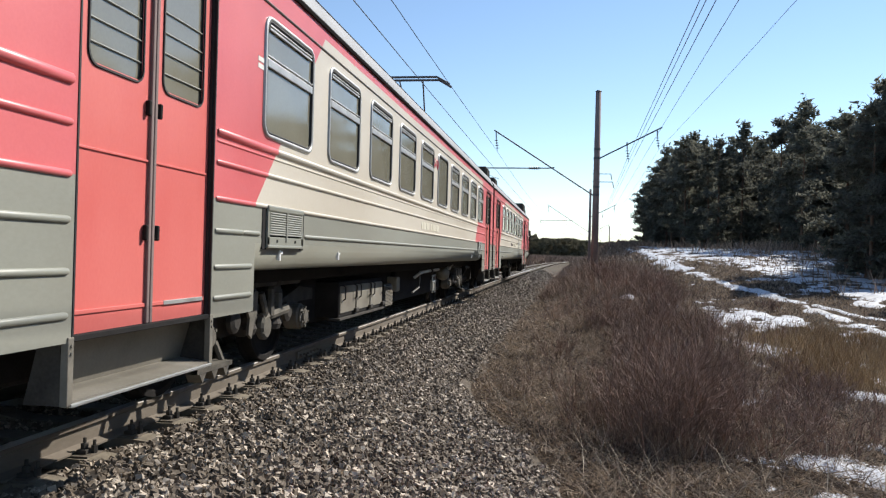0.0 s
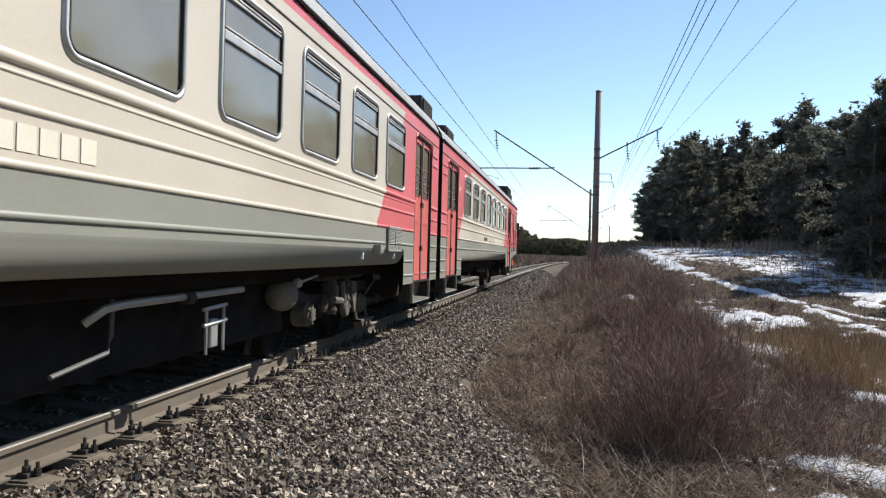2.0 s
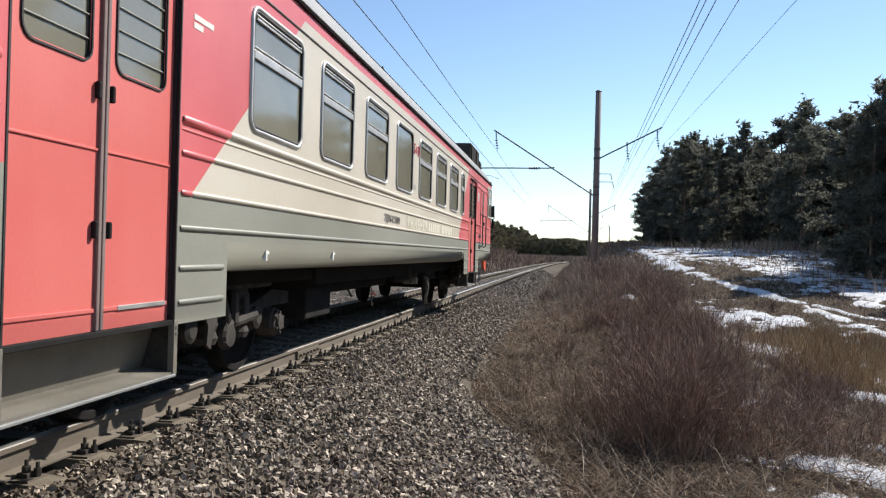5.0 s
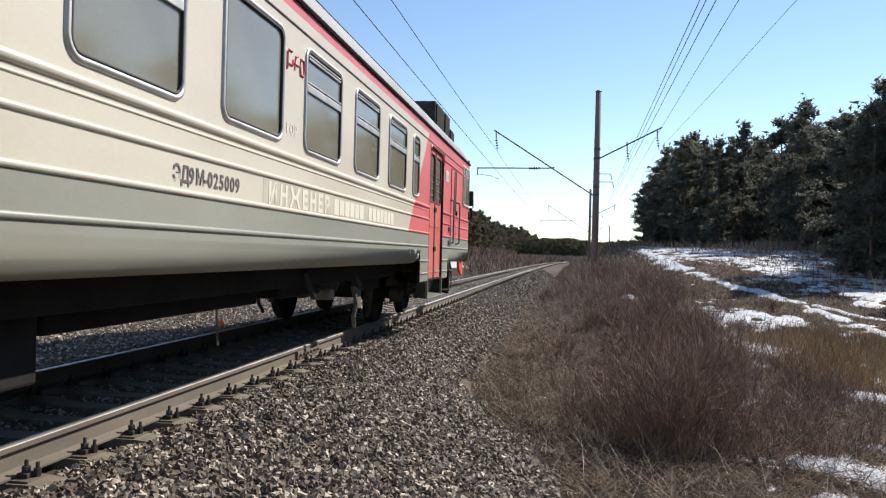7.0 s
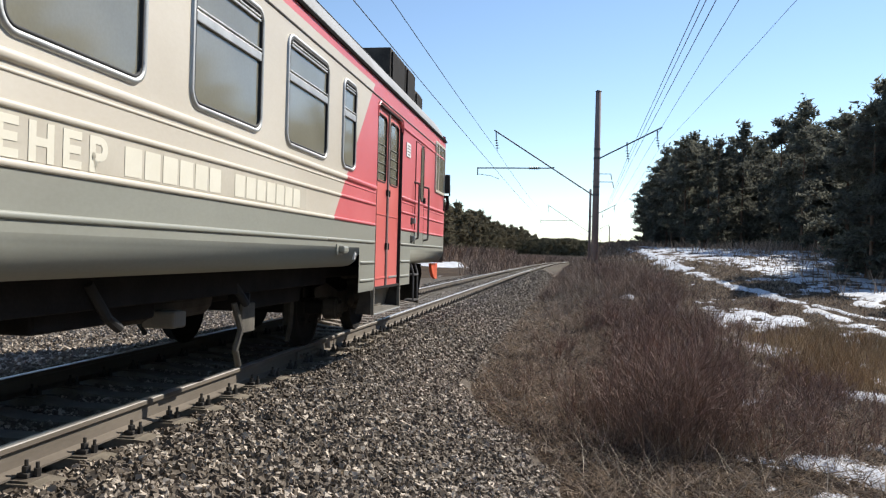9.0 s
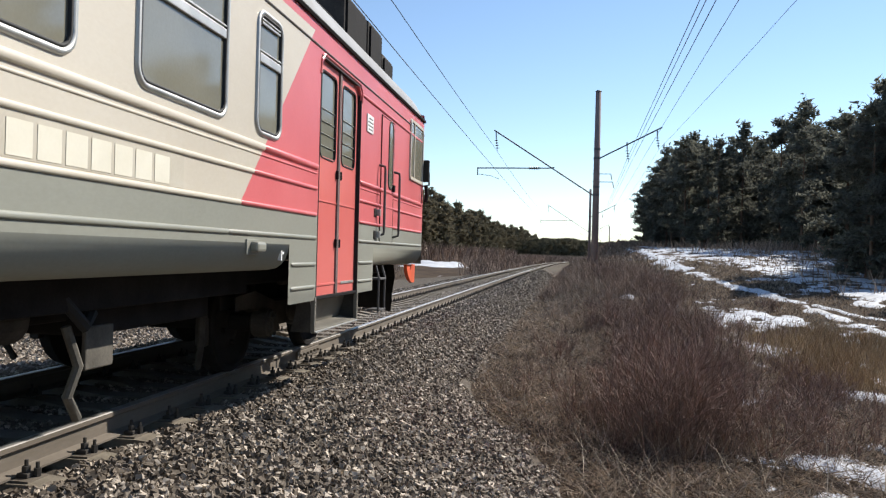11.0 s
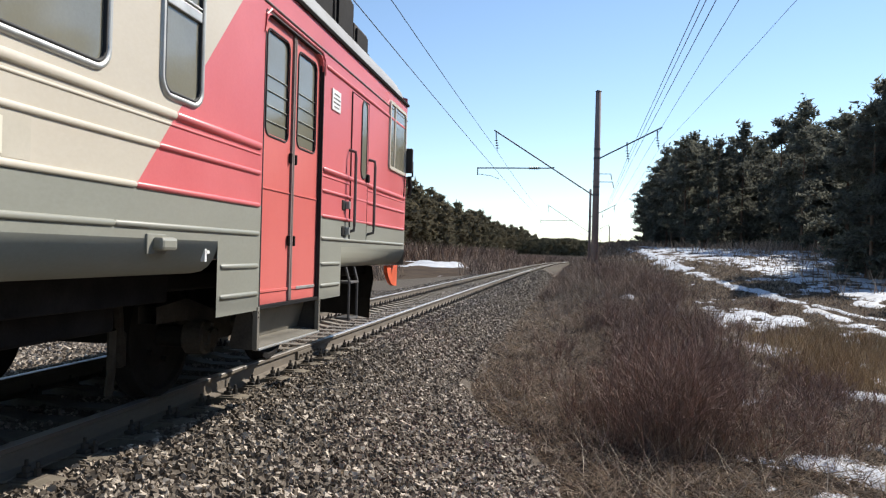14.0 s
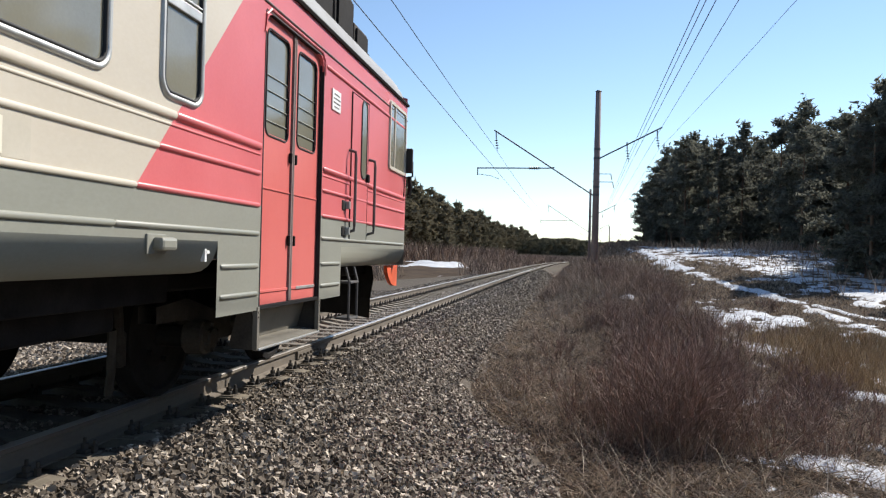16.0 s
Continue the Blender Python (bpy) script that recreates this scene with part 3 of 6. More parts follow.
def louvre(car, sgn, y0, y1, z0=1.195, z1=1.485):
    v = new("vent")
    v.parent = car
    v["label"] = "grey louvred vent with shade painted black around it"
    v.matrix_basis = side_pose(sgn, (y0 + y1) / 2, 0)
    w = (y1 - y0) / 2

    def frame_():
        # Flat black strips and backing put the shade of the gaps into the colour.
        bm = bmesh.new()
        for e in (-1, 1):
            box(bm, -0.02, 0.006, e * (w - 0.045) - 0.04, e * (w - 0.045) + 0.04, z0 - 0.03, z1 + 0.012, 0.003)
        box(bm, -0.02, 0.004, -w, w, z0 + 0.05, z1 - 0.02, 0.001)
        return finish("vent_recess", bm, "black")

    def panel():
        bm = bmesh.new()
        i = w - 0.07
        for e in (-1, 1):
            box(bm, -0.02, 0.022, e * (i - 0.02) - 0.02, e * (i - 0.02) + 0.02, z0 - 0.01, z1 + 0.01, 0.004)
        box(bm, -0.02, 0.03, -i, i, z1 - 0.035, z1 + 0.012, 0.012)
        box(bm, -0.02, 0.028, -i, i, z0 - 0.02, z0 + 0.004, 0.006)
        return finish("vent_frame", bm, "grey")

    def slats():
        bm = bmesh.new()
        for k in range(10):
            z = z0 + 0.078 + k * (z1 - z0 - 0.12) / 9.6
            for a, b in ((-w + 0.11, -0.012), (0.012, w - 0.11)):
                loft(bm, [[(0.004, y, z + 0.022), (0.024, y, z), (0.028, y, z + 0.004), (0.006, y, z + 0.028)] for y in (a, b)])
        box(bm, 0.0, 0.03, -0.014, 0.014, z0 + 0.03, z1 - 0.01, 0.004)
        box(bm, 0.0, 0.022, -w + 0.07, w - 0.07, z0 + 0.003, z0 + 0.065, 0.004)
        return finish("louvre_slats", bm, "grey")
    put("vent_recess", shared("ventshade", frame_), v, Matrix(), "black strips drawing the shaded gap round the vent")
    put("vent_frame", shared("ventframe", panel), v, Matrix())
    put("louvre_slats", shared("ventslats", slats), v, Matrix())

    def screws():
        bm = bmesh.new()
        for y in (-0.2, 0.2):
            tube(bm, [(0.02, y, z0 + 0.035), (0.027, y, z0 + 0.035)], 0.012, 8)
        return finish("screw", bm, "black")
    put("screw", shared("ventscrews", screws), v, Matrix())


def bracket_mark(car, sgn, y):
    """A small white lifting mark painted on the lower edge."""
    bm = bmesh.new()
    box(bm, -0.03, -0.002, -0.012, 0.012, 1.08, 1.16)
    box(bm, -0.03, -0.002, 0.0, 0.05, 1.13, 1.15)
    me = shared("mark", lambda: finish("lifting_mark", bm, "white"))
    put("lifting_mark", me, car, side_pose(sgn, y, 0))


def roof_unit(car, y0, y1, x, z0, z1, w=0.5):
    """A dark intake box with a meshed face on the shoulder of the roof."""
    u = new("roof_unit")
    u.parent = car
    u["label"] = "black meshed air intake on the roof"
    for sgn in (1, -1):
        bm = bmesh.new()
        a, b = sorted((sgn * x, sgn * (x - w)))
        box(bm, a, b, y0, y1, z0, z1, 0.015)
        part("intake_box", bm, "under", u)
        bm = bmesh.new()
        xx = sgn * (x + 0.004)
        a, b = sorted((xx, xx + sgn * 0.02))
        box(bm, a, b, y0 + 0.05, y1 - 0.05, z0 + 0.06, z1 - 0.05)
        part("mesh_face", bm, "black", u)


def bogie(car, y, half, powered):
    """A two-axle bogie: side frames, axle boxes with guide arms, springs, hangers and brake gear; the wheelsets turn."""
    b = new("bogie")
    b.parent = car
    b["label"] = "black two-axle bogie with dusty castings"
    b.location = (0, y, 0)

    def add(name, material, make, label="", smooth=False):
        bm = bmesh.new()
        make(bm)
        return part(name, bm, material, b, label, smooth=smooth)

    for s in (-1, 1):
        x = s * 1.06

        def side_frame(bm):
            loft(bm, [[(x - 0.07, yy, z0), (x + 0.07, yy, z0), (x + 0.07, yy, z1), (x - 0.07, yy, z1)] for yy, z0, z1 in ((-1.75, 0.62, 0.74), (-1.3, 0.62, 0.78), (-0.8, 0.42, 0.66), (0.8, 0.42, 0.66), (1.3, 0.62, 0.78), (1.75, 0.62, 0.74))], cap=True)
        add("side_frame", "under", side_frame)
        for yy in (-0.3, 0.3):
            add("spring", "under", lambda bm: lathe(bm, [(0.42 + 0.05 * k, 0.09 + 0.02 * (k % 2)) for k in range(10)], 14, "z", (s * 1.2, yy, 0)))
        d = 1 if y > 0 else -1

        def plate(bm):
            pts = [(-0.12, 0.80), (0.10, 0.78), (0.11, 0.66), (0.05, 0.58), (0.07, 0.44), (0.0, 0.40), (-0.04, 0.52), (-0.10, 0.60)]
            loft(bm, [[(s * 1.31 + t, d * (0.42 + a), z) for a, z in pts] for t in (-0.012, 0.012)], cap=True)
            bmesh.ops.recalc_face_normals(bm, faces=bm.faces)
        # Sun and shade put into colour: castings lighter on powered bogies, darker on others.
        add("hanger_plate", "dust" if powered else "under", plate, "dusty hanger plate")

        def levers(bm):
            tube(bm, [(s * 1.30, d * 0.18, 0.78), (s * 1.31, d * 0.10, 0.60), (s * 1.30, d * 0.16, 0.42)], 0.032, 7)
            tube(bm, [(s * 1.29, -d * 0.06, 0.80), (s * 1.31, -d * 0.02, 0.56)], 0.04, 7)
            tube(bm, [(s * 1.28, d * 0.14, 0.55), (s * 1.30, -d * 0.45, 0.60)], 0.045, 8)
            box(bm, s * 1.28 - 0.03, s * 1.28 + 0.03, -d * 0.28 - 0.05, -d * 0.28 + 0.05, 0.60, 0.76, 0.01)
            lathe(bm, [(-0.02, 0.09), (0.0, 0.115), (0.04, 0.115), (0.06, 0.09)], 14, "x", (s * 1.27, d * 0.08, 0.47))
        add("brake_lever", "dust" if powered else "under", levers, "dusty brake levers and pins")
        for e in (-1, 1):
            yy = e * half
            outer = powered and e * y > 0

            def axle_box(bm):
                prof = [(1.06, 0.11), (1.08, 0.135), (1.22, 0.135), (1.235, 0.115), (1.255, 0.115), (1.262, 0.075), (1.285, 0.07), (1.29, 0.0005)]
                lathe(bm, prof if s > 0 else [(-a, r) for a, r in prof[::-1]], 20, "x", (0, yy, 0.475))
                for k in range(6):
                    a = math.pi * (k + 0.5) / 3
                    p = (yy + 0.097 * math.cos(a), 0.475 + 0.097 * math.sin(a))
                    tube(bm, [(s * 1.25, *p), (s * 1.28, *p)], 0.014, 6)
            add("axle_box", "dust" if powered else "under", axle_box, "dusty cast axle box with bolted cover")

            def arm(bm):
                tube(bm, [(s * 1.20, yy + e * 0.1, 0.49), (s * 1.22, yy + e * 0.78, 0.50)], 0.048, 10)
                lathe(bm, [(yy + e * 0.74, 0.03), (yy + e * 0.76, 0.075), (yy + e * 0.84, 0.075), (yy + e * 0.86, 0.03)], 12, "y", (s * 1.22, 0, 0.50))
            if outer:
                add("guide_arm", "under", arm, "round axle guide arm")

            def tie(bm):
                loft(bm, [[(s * 1.16, q, 0.27), (s * 1.32, q, 0.27), (s * 1.32, q, 0.235), (s * 1.16, q, 0.235)] for q in (yy - 0.30, yy + 0.30)], cap=True)
                for q in (-0.2, 0.0, 0.2):
                    loft(bm, [[(s * xx, yy + q - 0.06, 0.24), (s * xx, yy + q + 0.06, 0.24), (s * xx, yy + q, 0.16)] for xx in (1.20, 1.315)], cap=True)
                tube(bm, [(s * 1.24, yy - 0.27, 0.27), (s * 1.2, yy - 0.22, 0.42)], 0.025, 6)
                tube(bm, [(s * 1.24, yy + 0.27, 0.27), (s * 1.2, yy + 0.22, 0.42)], 0.025, 6)
            if outer:
                add("tie_bar", "dust", tie, "cast tie bar with wedge ribs")
            add("lug", "under", lambda bm: lathe(bm, [(s * 1.20, 0.06), (s * 1.22, 0.10), (s * 1.26, 0.10), (s * 1.28, 0.06)][::s], 16, "x", (0, e * 0.62, 0.56)))
            for q in (-1, 1):
                def shoe(bm):
                    tube(bm, [(s * 0.80, yy + q * 0.56, 0.8), (s * 0.82, yy + q * 0.55, 0.5), (s * 0.80, yy + q * 0.52, 0.3)], 0.04, 8)
                    box(bm, s * 0.80 - 0.05, s * 0.80 + 0.05, yy + q * 0.53 - 0.04, yy + q * 0.53 + 0.04, 0.3, 0.55, 0.015)
                add("brake_shoe", "under", shoe)

            def damper(bm):
                tube(bm, [(s * 1.27, yy + e * 0.05, 0.60), (s * 1.34, yy + e * 0.34, 0.80)], 0.014, 6)
                tube(bm, [(s * 1.30, yy + e * 0.34, 0.82), (s * 1.40, yy + e * 0.36, 0.82)], 0.038, 10)
            if outer:
                add("damper", "iron", damper, "thin damper rod with a bright knob")
        add("brake_rod", "under", lambda bm: tube(bm, [(s * 1.25, -1.0, 0.86), (s * 1.25, 0.9, 0.86)], 0.035, 8))
        add("sand_pipe", "under", lambda bm: tube(bm, [(s * 0.95, -2.0, 0.6), (s * 0.92, -1.95, 0.3), (s * 0.86, -1.88, 0.14)], 0.03, 8))
    add("bolster", "black", lambda bm: box(bm, -1.0, 1.0, -0.35, 0.35, 0.5, 0.95, 0.03))
    add("traction_motor", "black", lambda bm: lathe(bm, [(-0.6, 0.2), (-0.55, 0.28), (0.55, 0.28), (0.6, 0.2)], 18, "x", (0, 0.75, 0.55)))


def wheelset_mesh():
    bm = bmesh.new()
    tube(bm, [(-1.1, 0, 0), (1.1, 0, 0)], 0.085, 12)
    for s in (-1, 1):
        prof = [(0.71, 0.46), (0.715, 0.503), (0.74, 0.503), (0.755, 0.478), (0.85, 0.472), (0.855, 0.42), (0.82, 0.40), (0.80, 0.25), (0.84, 0.14), (0.84, 0.09)]
        lathe(bm, prof if s > 0 else [(-a, r) for a, r in prof[::-1]], 32, "x")
        for k in range(5):
            t = 2 * math.pi * k / 5
            tube(bm, [(s * 0.83, 0.2 * math.cos(t), 0.2 * math.sin(t)), (s * 0.87, 0.2 * math.cos(t), 0.2 * math.sin(t))], 0.025, 6)
    return finish("wheelset", bm, "black", False)


WHEELS = []


def wheelsets(car, centre, half):
    me = shared("wheelset", wheelset_mesh)
    for dy in (-half, half):
        ob = new("wheelset", me)
        ob.parent = car
        ob["label"] = "steel wheelset"
        ob.location = (0, centre + dy, 0.475)
        WHEELS.append((ob, (0, centre + dy, 0.475)))


def equipment(car, name, x0, x1, y0, y1, z0, z1, material="under", ribs=0, label=""):
    bm = bmesh.new()
    box(bm, x0, x1, y0, y1, z0, z1, 0.02)
    ob = part(name, bm, material, car, label)
    for k in range(ribs):
        z = z0 + 0.04 + k * (z1 - z0 - 0.08) / (ribs - 1)
        bm = bmesh.new()
        box(bm, x1, x1 + 0.025, y0 + 0.02, y1 - 0.02, z - 0.006, z + 0.006)
        part("fin", bm, "box", ob)
    return ob


def car_body(name, label, holes_r, doors, low, reds, cab, splits):
    car = thing(name, label, "railway car", group="cars of the train")
    y_front = L / 2
    bm = bmesh.new()
    e = 0.036
    cuts = [(a + e, b - e, z0 + e, z1 - e) for a, b, z0, z1 in holes_r]
    dcuts = [(a, b, 0.72, DOOR_Z1) for a, b in doors]
    for sgn in (1, -1):
        side_wall(bm, sgn, cuts, dcuts, low, reds, y_front - (0.12 if cab else 0))
    yf = y_front - (0.12 if cab else 0)
    prof = ROOF + [(-x, z) for x, z in ROOF[-2::-1]]
    a = [bm.verts.new((x, -L / 2, z)) for x, z in prof]
    if cab:
        stations = [(yf - 0.6, 1.0, 1.0), (yf - 0.22, 1.0, 0.94), (yf - 0.05, 0.99, 0.68), (yf + 0.03, 0.97, 0.15)]
    else:
        stations = [(yf, 1.0, 1.0)]
    prev = a
    for y, sx, sz in stations:
        b = [bm.verts.new((x * sx, y, 3.2 + (z - 3.2) * sz)) for x, z in prof]
        for u0, u1, v0, v1 in zip(prev, prev[1:], b, b[1:]):
            f = bm.faces.new((u0, u1, v1, v0))
            f.material_index = 3
            f.smooth = True
        prev = b
    # ends
    lo = 0.99
    back = [bm.verts.new((x, -L / 2, z)) for x, z in [(HW, lo)] + prof + [(-HW, lo)]]
    bm.faces.new(back[::-1]).material_index = 4
    if cab:
        cols = [(HW, yf), (HW - 0.05, yf + 0.09), (HW - 0.35, yf + 0.2), (0, yf + 0.26), (-HW + 0.35, yf + 0.2), (-HW + 0.05, yf + 0.09), (-HW, yf)]
        rows = [(1.0, -0.10), (1.15, 0.0), (Z_GREY, 0.0), (2.1, 0.0), (3.05, -0.12), (3.3, -0.22)]
        grid = [[bm.verts.new((x, y + (d if k not in (0, 6) else 0), z)) for k, (x, y) in enumerate(cols)] for z, d in rows]
        for r0, r1, (z0, _), (z1, _) in zip(grid, grid[1:], rows, rows[1:]):
            for k in range(6):
                f = bm.faces.new((r0[k], r0[k + 1], r1[k + 1], r1[k]))
                f.material_index = 2 if (z0 + z1) / 2 < Z_GREY else 0
                f.smooth = True
    else:
        fr = [bm.verts.new((x, L / 2, z)) for x, z in [(HW, lo)] + prof + [(-HW, lo)]]
        bm.faces.new(fr).material_index = 4
    # floor
    q = [bm.verts.new(p) for p in ((-HW + 0.4, -L / 2, 0.99), (HW - 0.4, -L / 2, 0.99), (HW - 0.4, yf, 0.99), (-HW + 0.4, yf, 0.99))]
    bm.faces.new(q[::-1]).material_index = 4
    q = [bm.verts.new(p) for p in ((-HW + 0.15, -L / 2, 1.3), (HW - 0.15, -L / 2, 1.3), (HW - 0.15, yf, 1.3), (-HW + 0.15, yf, 1.3))]
    bm.faces.new(q).material_index = 4
    body = part("body", bm, PAINTS, car, "red, beige and grey-green painted steel body")
    for sgn in (1, -1):
        for (y0, y1, z0, z1), sp in zip(holes_r, splits):
            window(car, sgn, y0, y1, sp, z0, z1)
        for y0, y1 in doors:
            double_door(car, sgn, y0, y1)
        # eaves: gutter, and a dark bar drawing the shadow line under the red stripe
        bm = bmesh.new()
        tube(bm, [(sgn * (HW + 0.012), -L / 2, Z_EAVE), (sgn * (HW + 0.012), yf, Z_EAVE)], 0.022, 6)
        part("roof_gutter", bm, "black", car)
        bm = bmesh.new()
        tube(bm, [(sgn * (HW + 0.002), -L / 2, 2.985), (sgn * (HW + 0.002), yf, 2.985)], 0.010, 6)
        part("eaves_bead", bm, "ink", car)
        bm = bmesh.new()
        tube(bm, [(sgn * 1.50, -L / 2, 3.575), (sgn * 1.50, yf - 1.3, 3.575)], 0.014, 6)
        part("roof_seam", bm, "black", car)
        # ribs between the doors and on the ends
        spans = []
        last = -L / 2 + 0.06
        for y0, y1 in doors:
            spans.append((last, y0 - 0.05))
            last = y1 + 0.05
        spans.append((last, yf - 0.08))
        for y0, y1 in spans:
            long = y1 - y0 > 3
            for z in (1.279, 1.485, 1.718, 1.911, 1.853):
                r, hh = (0.009, 0.007) if z == 1.853 else (0.027, 0.022) if z == 1.911 else (0.018, 0.016)
                if z == 1.853 and not long:
                    continue
                pts = [y0] + sorted(c for c in (cut((yb, k), z) for yb, k, _ in reds) if y0 < c < y1) + [y1]
                for a0, b0 in zip(pts, pts[1:]):
                    col = "grey" if z < 1.4 else PAINTS[paint((a0 + b0) / 2, max(z, 1.5), reds)]
                    skip = [v for v in VENTS.get(name, ()) if v[0] < b0 and v[1] > a0] if z in (1.279,) else []
                    pieces = [(a0, b0)]
                    for v0, v1 in skip:
                        pieces = [(a0, v0 - 0.04), (v1 + 0.04, b0)]
                    for a1, b1 in pieces:
                        if b1 - a1 > 0.12:
                            rib(car, sgn, a1, b1, z, col, r, hh)
            if name == "cab_car" and y0 > 6:
                rib(car, sgn, y0 + 0.05, y1 - 0.1, 2.86, "red", 0.02, 0.016)
            if not long and y1 - y0 < 1.2:
                for z in (2.62, 2.78):
                    rib(car, sgn, y0 + 0.05, y1 - 0.05, z, "red", 0.02, 0.016)
        for y0, y1 in low:
            for z in (0.845, 1.045):
                if y1 - y0 > 0.3:
                    rib(car, sgn, y0 + 0.05, y1 - 0.05, z, "grey")
    mid, half = (6.6, 1.15) if cab else (6.3, 1.1)
    for y in (-mid, mid):
        bogie(car, y, half, not cab)
        wheelsets(car, y, half)
    # Black blocks added under the ends to close the view and keep it dark.
    for yy in ((-9.3,) if cab else (-9.3, 9.3)):
        bm = bmesh.new()
        box(bm, -1.15, 1.15, yy - 0.95, yy + 0.95, 0.42, 0.97, 0.03)
        part("end_gear_case", bm, "black", car)
    # frame beams below the floor
    bm = bmesh.new()
    box(bm, -1.3, 1.3, -L / 2 + 0.1, L / 2 - 0.25, 0.86, 0.99, 0.02)
    part("underframe", bm, "black", car)
    for yy in (-L / 2, L / 2):
        s = 1 if yy > 0 else -1
        bm = bmesh.new()
        tube(bm, [(0, yy - s * 0.5, 0.95), (0, yy + s * 0.15, 0.95)], 0.11, 10)
        box(bm, -0.16, 0.16, yy + s * 0.12 - 0.09, yy + s * 0.12 + 0.09, 0.8, 1.1, 0.02)
        part("coupler", bm, "black", car)
    return car


DW = 1.38
VENTS = {"motor_car": ((-7.60, -6.68), (6.58, 7.50))}


def skirts(doors, front=None):
    out = []
    for k, (a, b) in enumerate(doors):
        out += [(max(-L / 2 + 0.02, a - 0.72), a), (b, min(b + 0.70, L / 2 - 0.02))]
    return out


# the motor car with the pantograph
doors_a = [(-9.8, -8.42), (8.42, 9.8)]
wins_a = [(-7.64 + 1.568 * k, -7.64 + 1.568 * k + 1.12, WIN_Z0, WIN_Z1) for k in range(10)]
motor_car = car_body("motor_car", "red, beige and grey-green electric train car with pantograph", wins_a, doors_a, skirts(doors_a),
                     [(-7.72, 0.95, -1), (6.08, 0.95, 1)], False, [k != 5 for k in range(10)])
# the end car with the cab
doors_b = [(-9.78, -8.40), (5.20, 6.59)]
wins_b = [(2.13 - 1.59 * k, 3.23 - 1.59 * k, WIN_Z0, WIN_Z1) for k in range(7)] + [(3.70, 4.21, WIN_Z0, WIN_Z1)]
cab_car = car_body("cab_car", "red, beige and grey-green electric train cab car", wins_b, doors_b, skirts(doors_b),
                   [(-8.2, 1.2, -1), (3.51, 0.93, 1)], True, [k != 3 for k in range(8)])


# ---------------------------------------------------------------- overhead line masts
def mast_x(y):
    return float(track_x(y)) + (4.55 if y < 0 else 5.3) + float(np.interp(y, [40, 98, 155, 212], [0, 0.75, 1.15, 0.6]))


def mast(y, height, lean=0.0):
    x = mast_x(y)
    t = thing("overhead_line_mast", "brown-grey tapered concrete mast carrying railway wires", "utility pole", group="masts along the track")
    t.location = (x, y, 0)
    bm = bmesh.new()
    tube(bm, [(0, 0, -1.2), (0, 0, height)], 0.19, 14, 0.135)
    part("post", bm, "mast", t, smooth=True)
    bm = bmesh.new()
    tube(bm, [(0, 0, height), (0, 0, height + 0.06)], 0.16, 12, 0.10)
    part("cap", bm, "iron", t)
    bm = bmesh.new()
    tube(bm, [(-0.1, -0.05, 4.25), (-5.2, -0.05, 7.55)], 0.035, 8)
    part("cantilever", bm, "iron", t)
    bm = bmesh.new()
    tube(bm, [(-2.1, -0.05, 5.66), (-2.4, -0.05, 5.62), (-6.0, -0.05, 5.60)], 0.03, 8)
    tube(bm, [(-6.0, -0.05, 5.62), (-6.0, -0.05, 5.25)], 0.03, 6)
    tube(bm, [(-6.0, -0.05, 5.3), (-5.3, -0.05, 5.2), (-4.9, -0.05, 5.05)], 0.014, 6)
    part("registration_arm", bm, "iron", t)
    bm = bmesh.new()
    lathe(bm, [(-3.4 + 0.06 * k, 0.035 + 0.045 * (k % 2)) for k in range(10)], 10, "x", (0, -0.05, 5.615))
    part("rod_insulator", bm, "glassins", t)
    bm = bmesh.new()
    tube(bm, [(0.15, -0.05, 6.15), (3.15, -0.05, 7.7)], 0.035, 8)
    part("feeder_bracket", bm, "iron", t)
    for ix, iz in ((-5.1, 7.45), (1.45, 6.95), (2.9, 7.6)):
        bm = bmesh.new()
        tube(bm, [(ix, -0.05, iz), (ix + 0.02, -0.05, iz - 0.35)], 0.03, 6)
        for k in range(4):
            lathe(bm, [(iz - 0.40 - 0.13 * k - 0.06, 0.02), (iz - 0.40 - 0.13 * k - 0.04, 0.10), (iz - 0.40 - 0.13 * k, 0.03)], 10, "z", (ix + 0.02 + 0.02 * k, -0.05, 0))
        tube(bm, [(ix + 0.02, -0.05, iz - 0.35), (ix + 0.09, -0.05, iz - 0.98)], 0.012, 5)
        part("string_insulator", bm, "glassins", t)
    for z, wd in ((5.35, 0.75), (4.95, 1.0)):
        bm = bmesh.new()
        tube(bm, [(-0.2, -0.1, z), (0.4 + wd * 0.4, -0.1, z)], 0.02, 6)
        tube(bm, [(0.4 + wd * 0.4, -0.1, z), (0.45 + wd * 0.4, -0.1, z - 0.3)], 0.02, 6)
        part("side_arm", bm, "iron", t)
    bm = bmesh.new()
    for z in (6.15, 4.3, 6.6, 4.7):
        lathe(bm, [(z - 0.06, 0.168), (z + 0.06, 0.168)], 14, "z")
    part("clamp_band", bm, "iron", t)
    return t


MAST_Y = (-17.5, 40.0, 98.0, 155.0, 212.0)
for y in MAST_Y:
    mast(y, 9.5)


def wire(name, label, pts, r):
    bm = bmesh.new()
    tube(bm, pts, r, 5)
    return thing(name, label, "cable", kind="", data=finish(name, bm, "iron"))


def spans(off, z, sag):
    pts = []
    for a, b in zip(MAST_Y, MAST_Y[1:]):
        for k in range(12):
            u = k / 12
            y = a + (b - a) * u
            pts.append((float(track_x(y)) + off, y, z - 4 * sag * u * (1 - u)))
    return pts


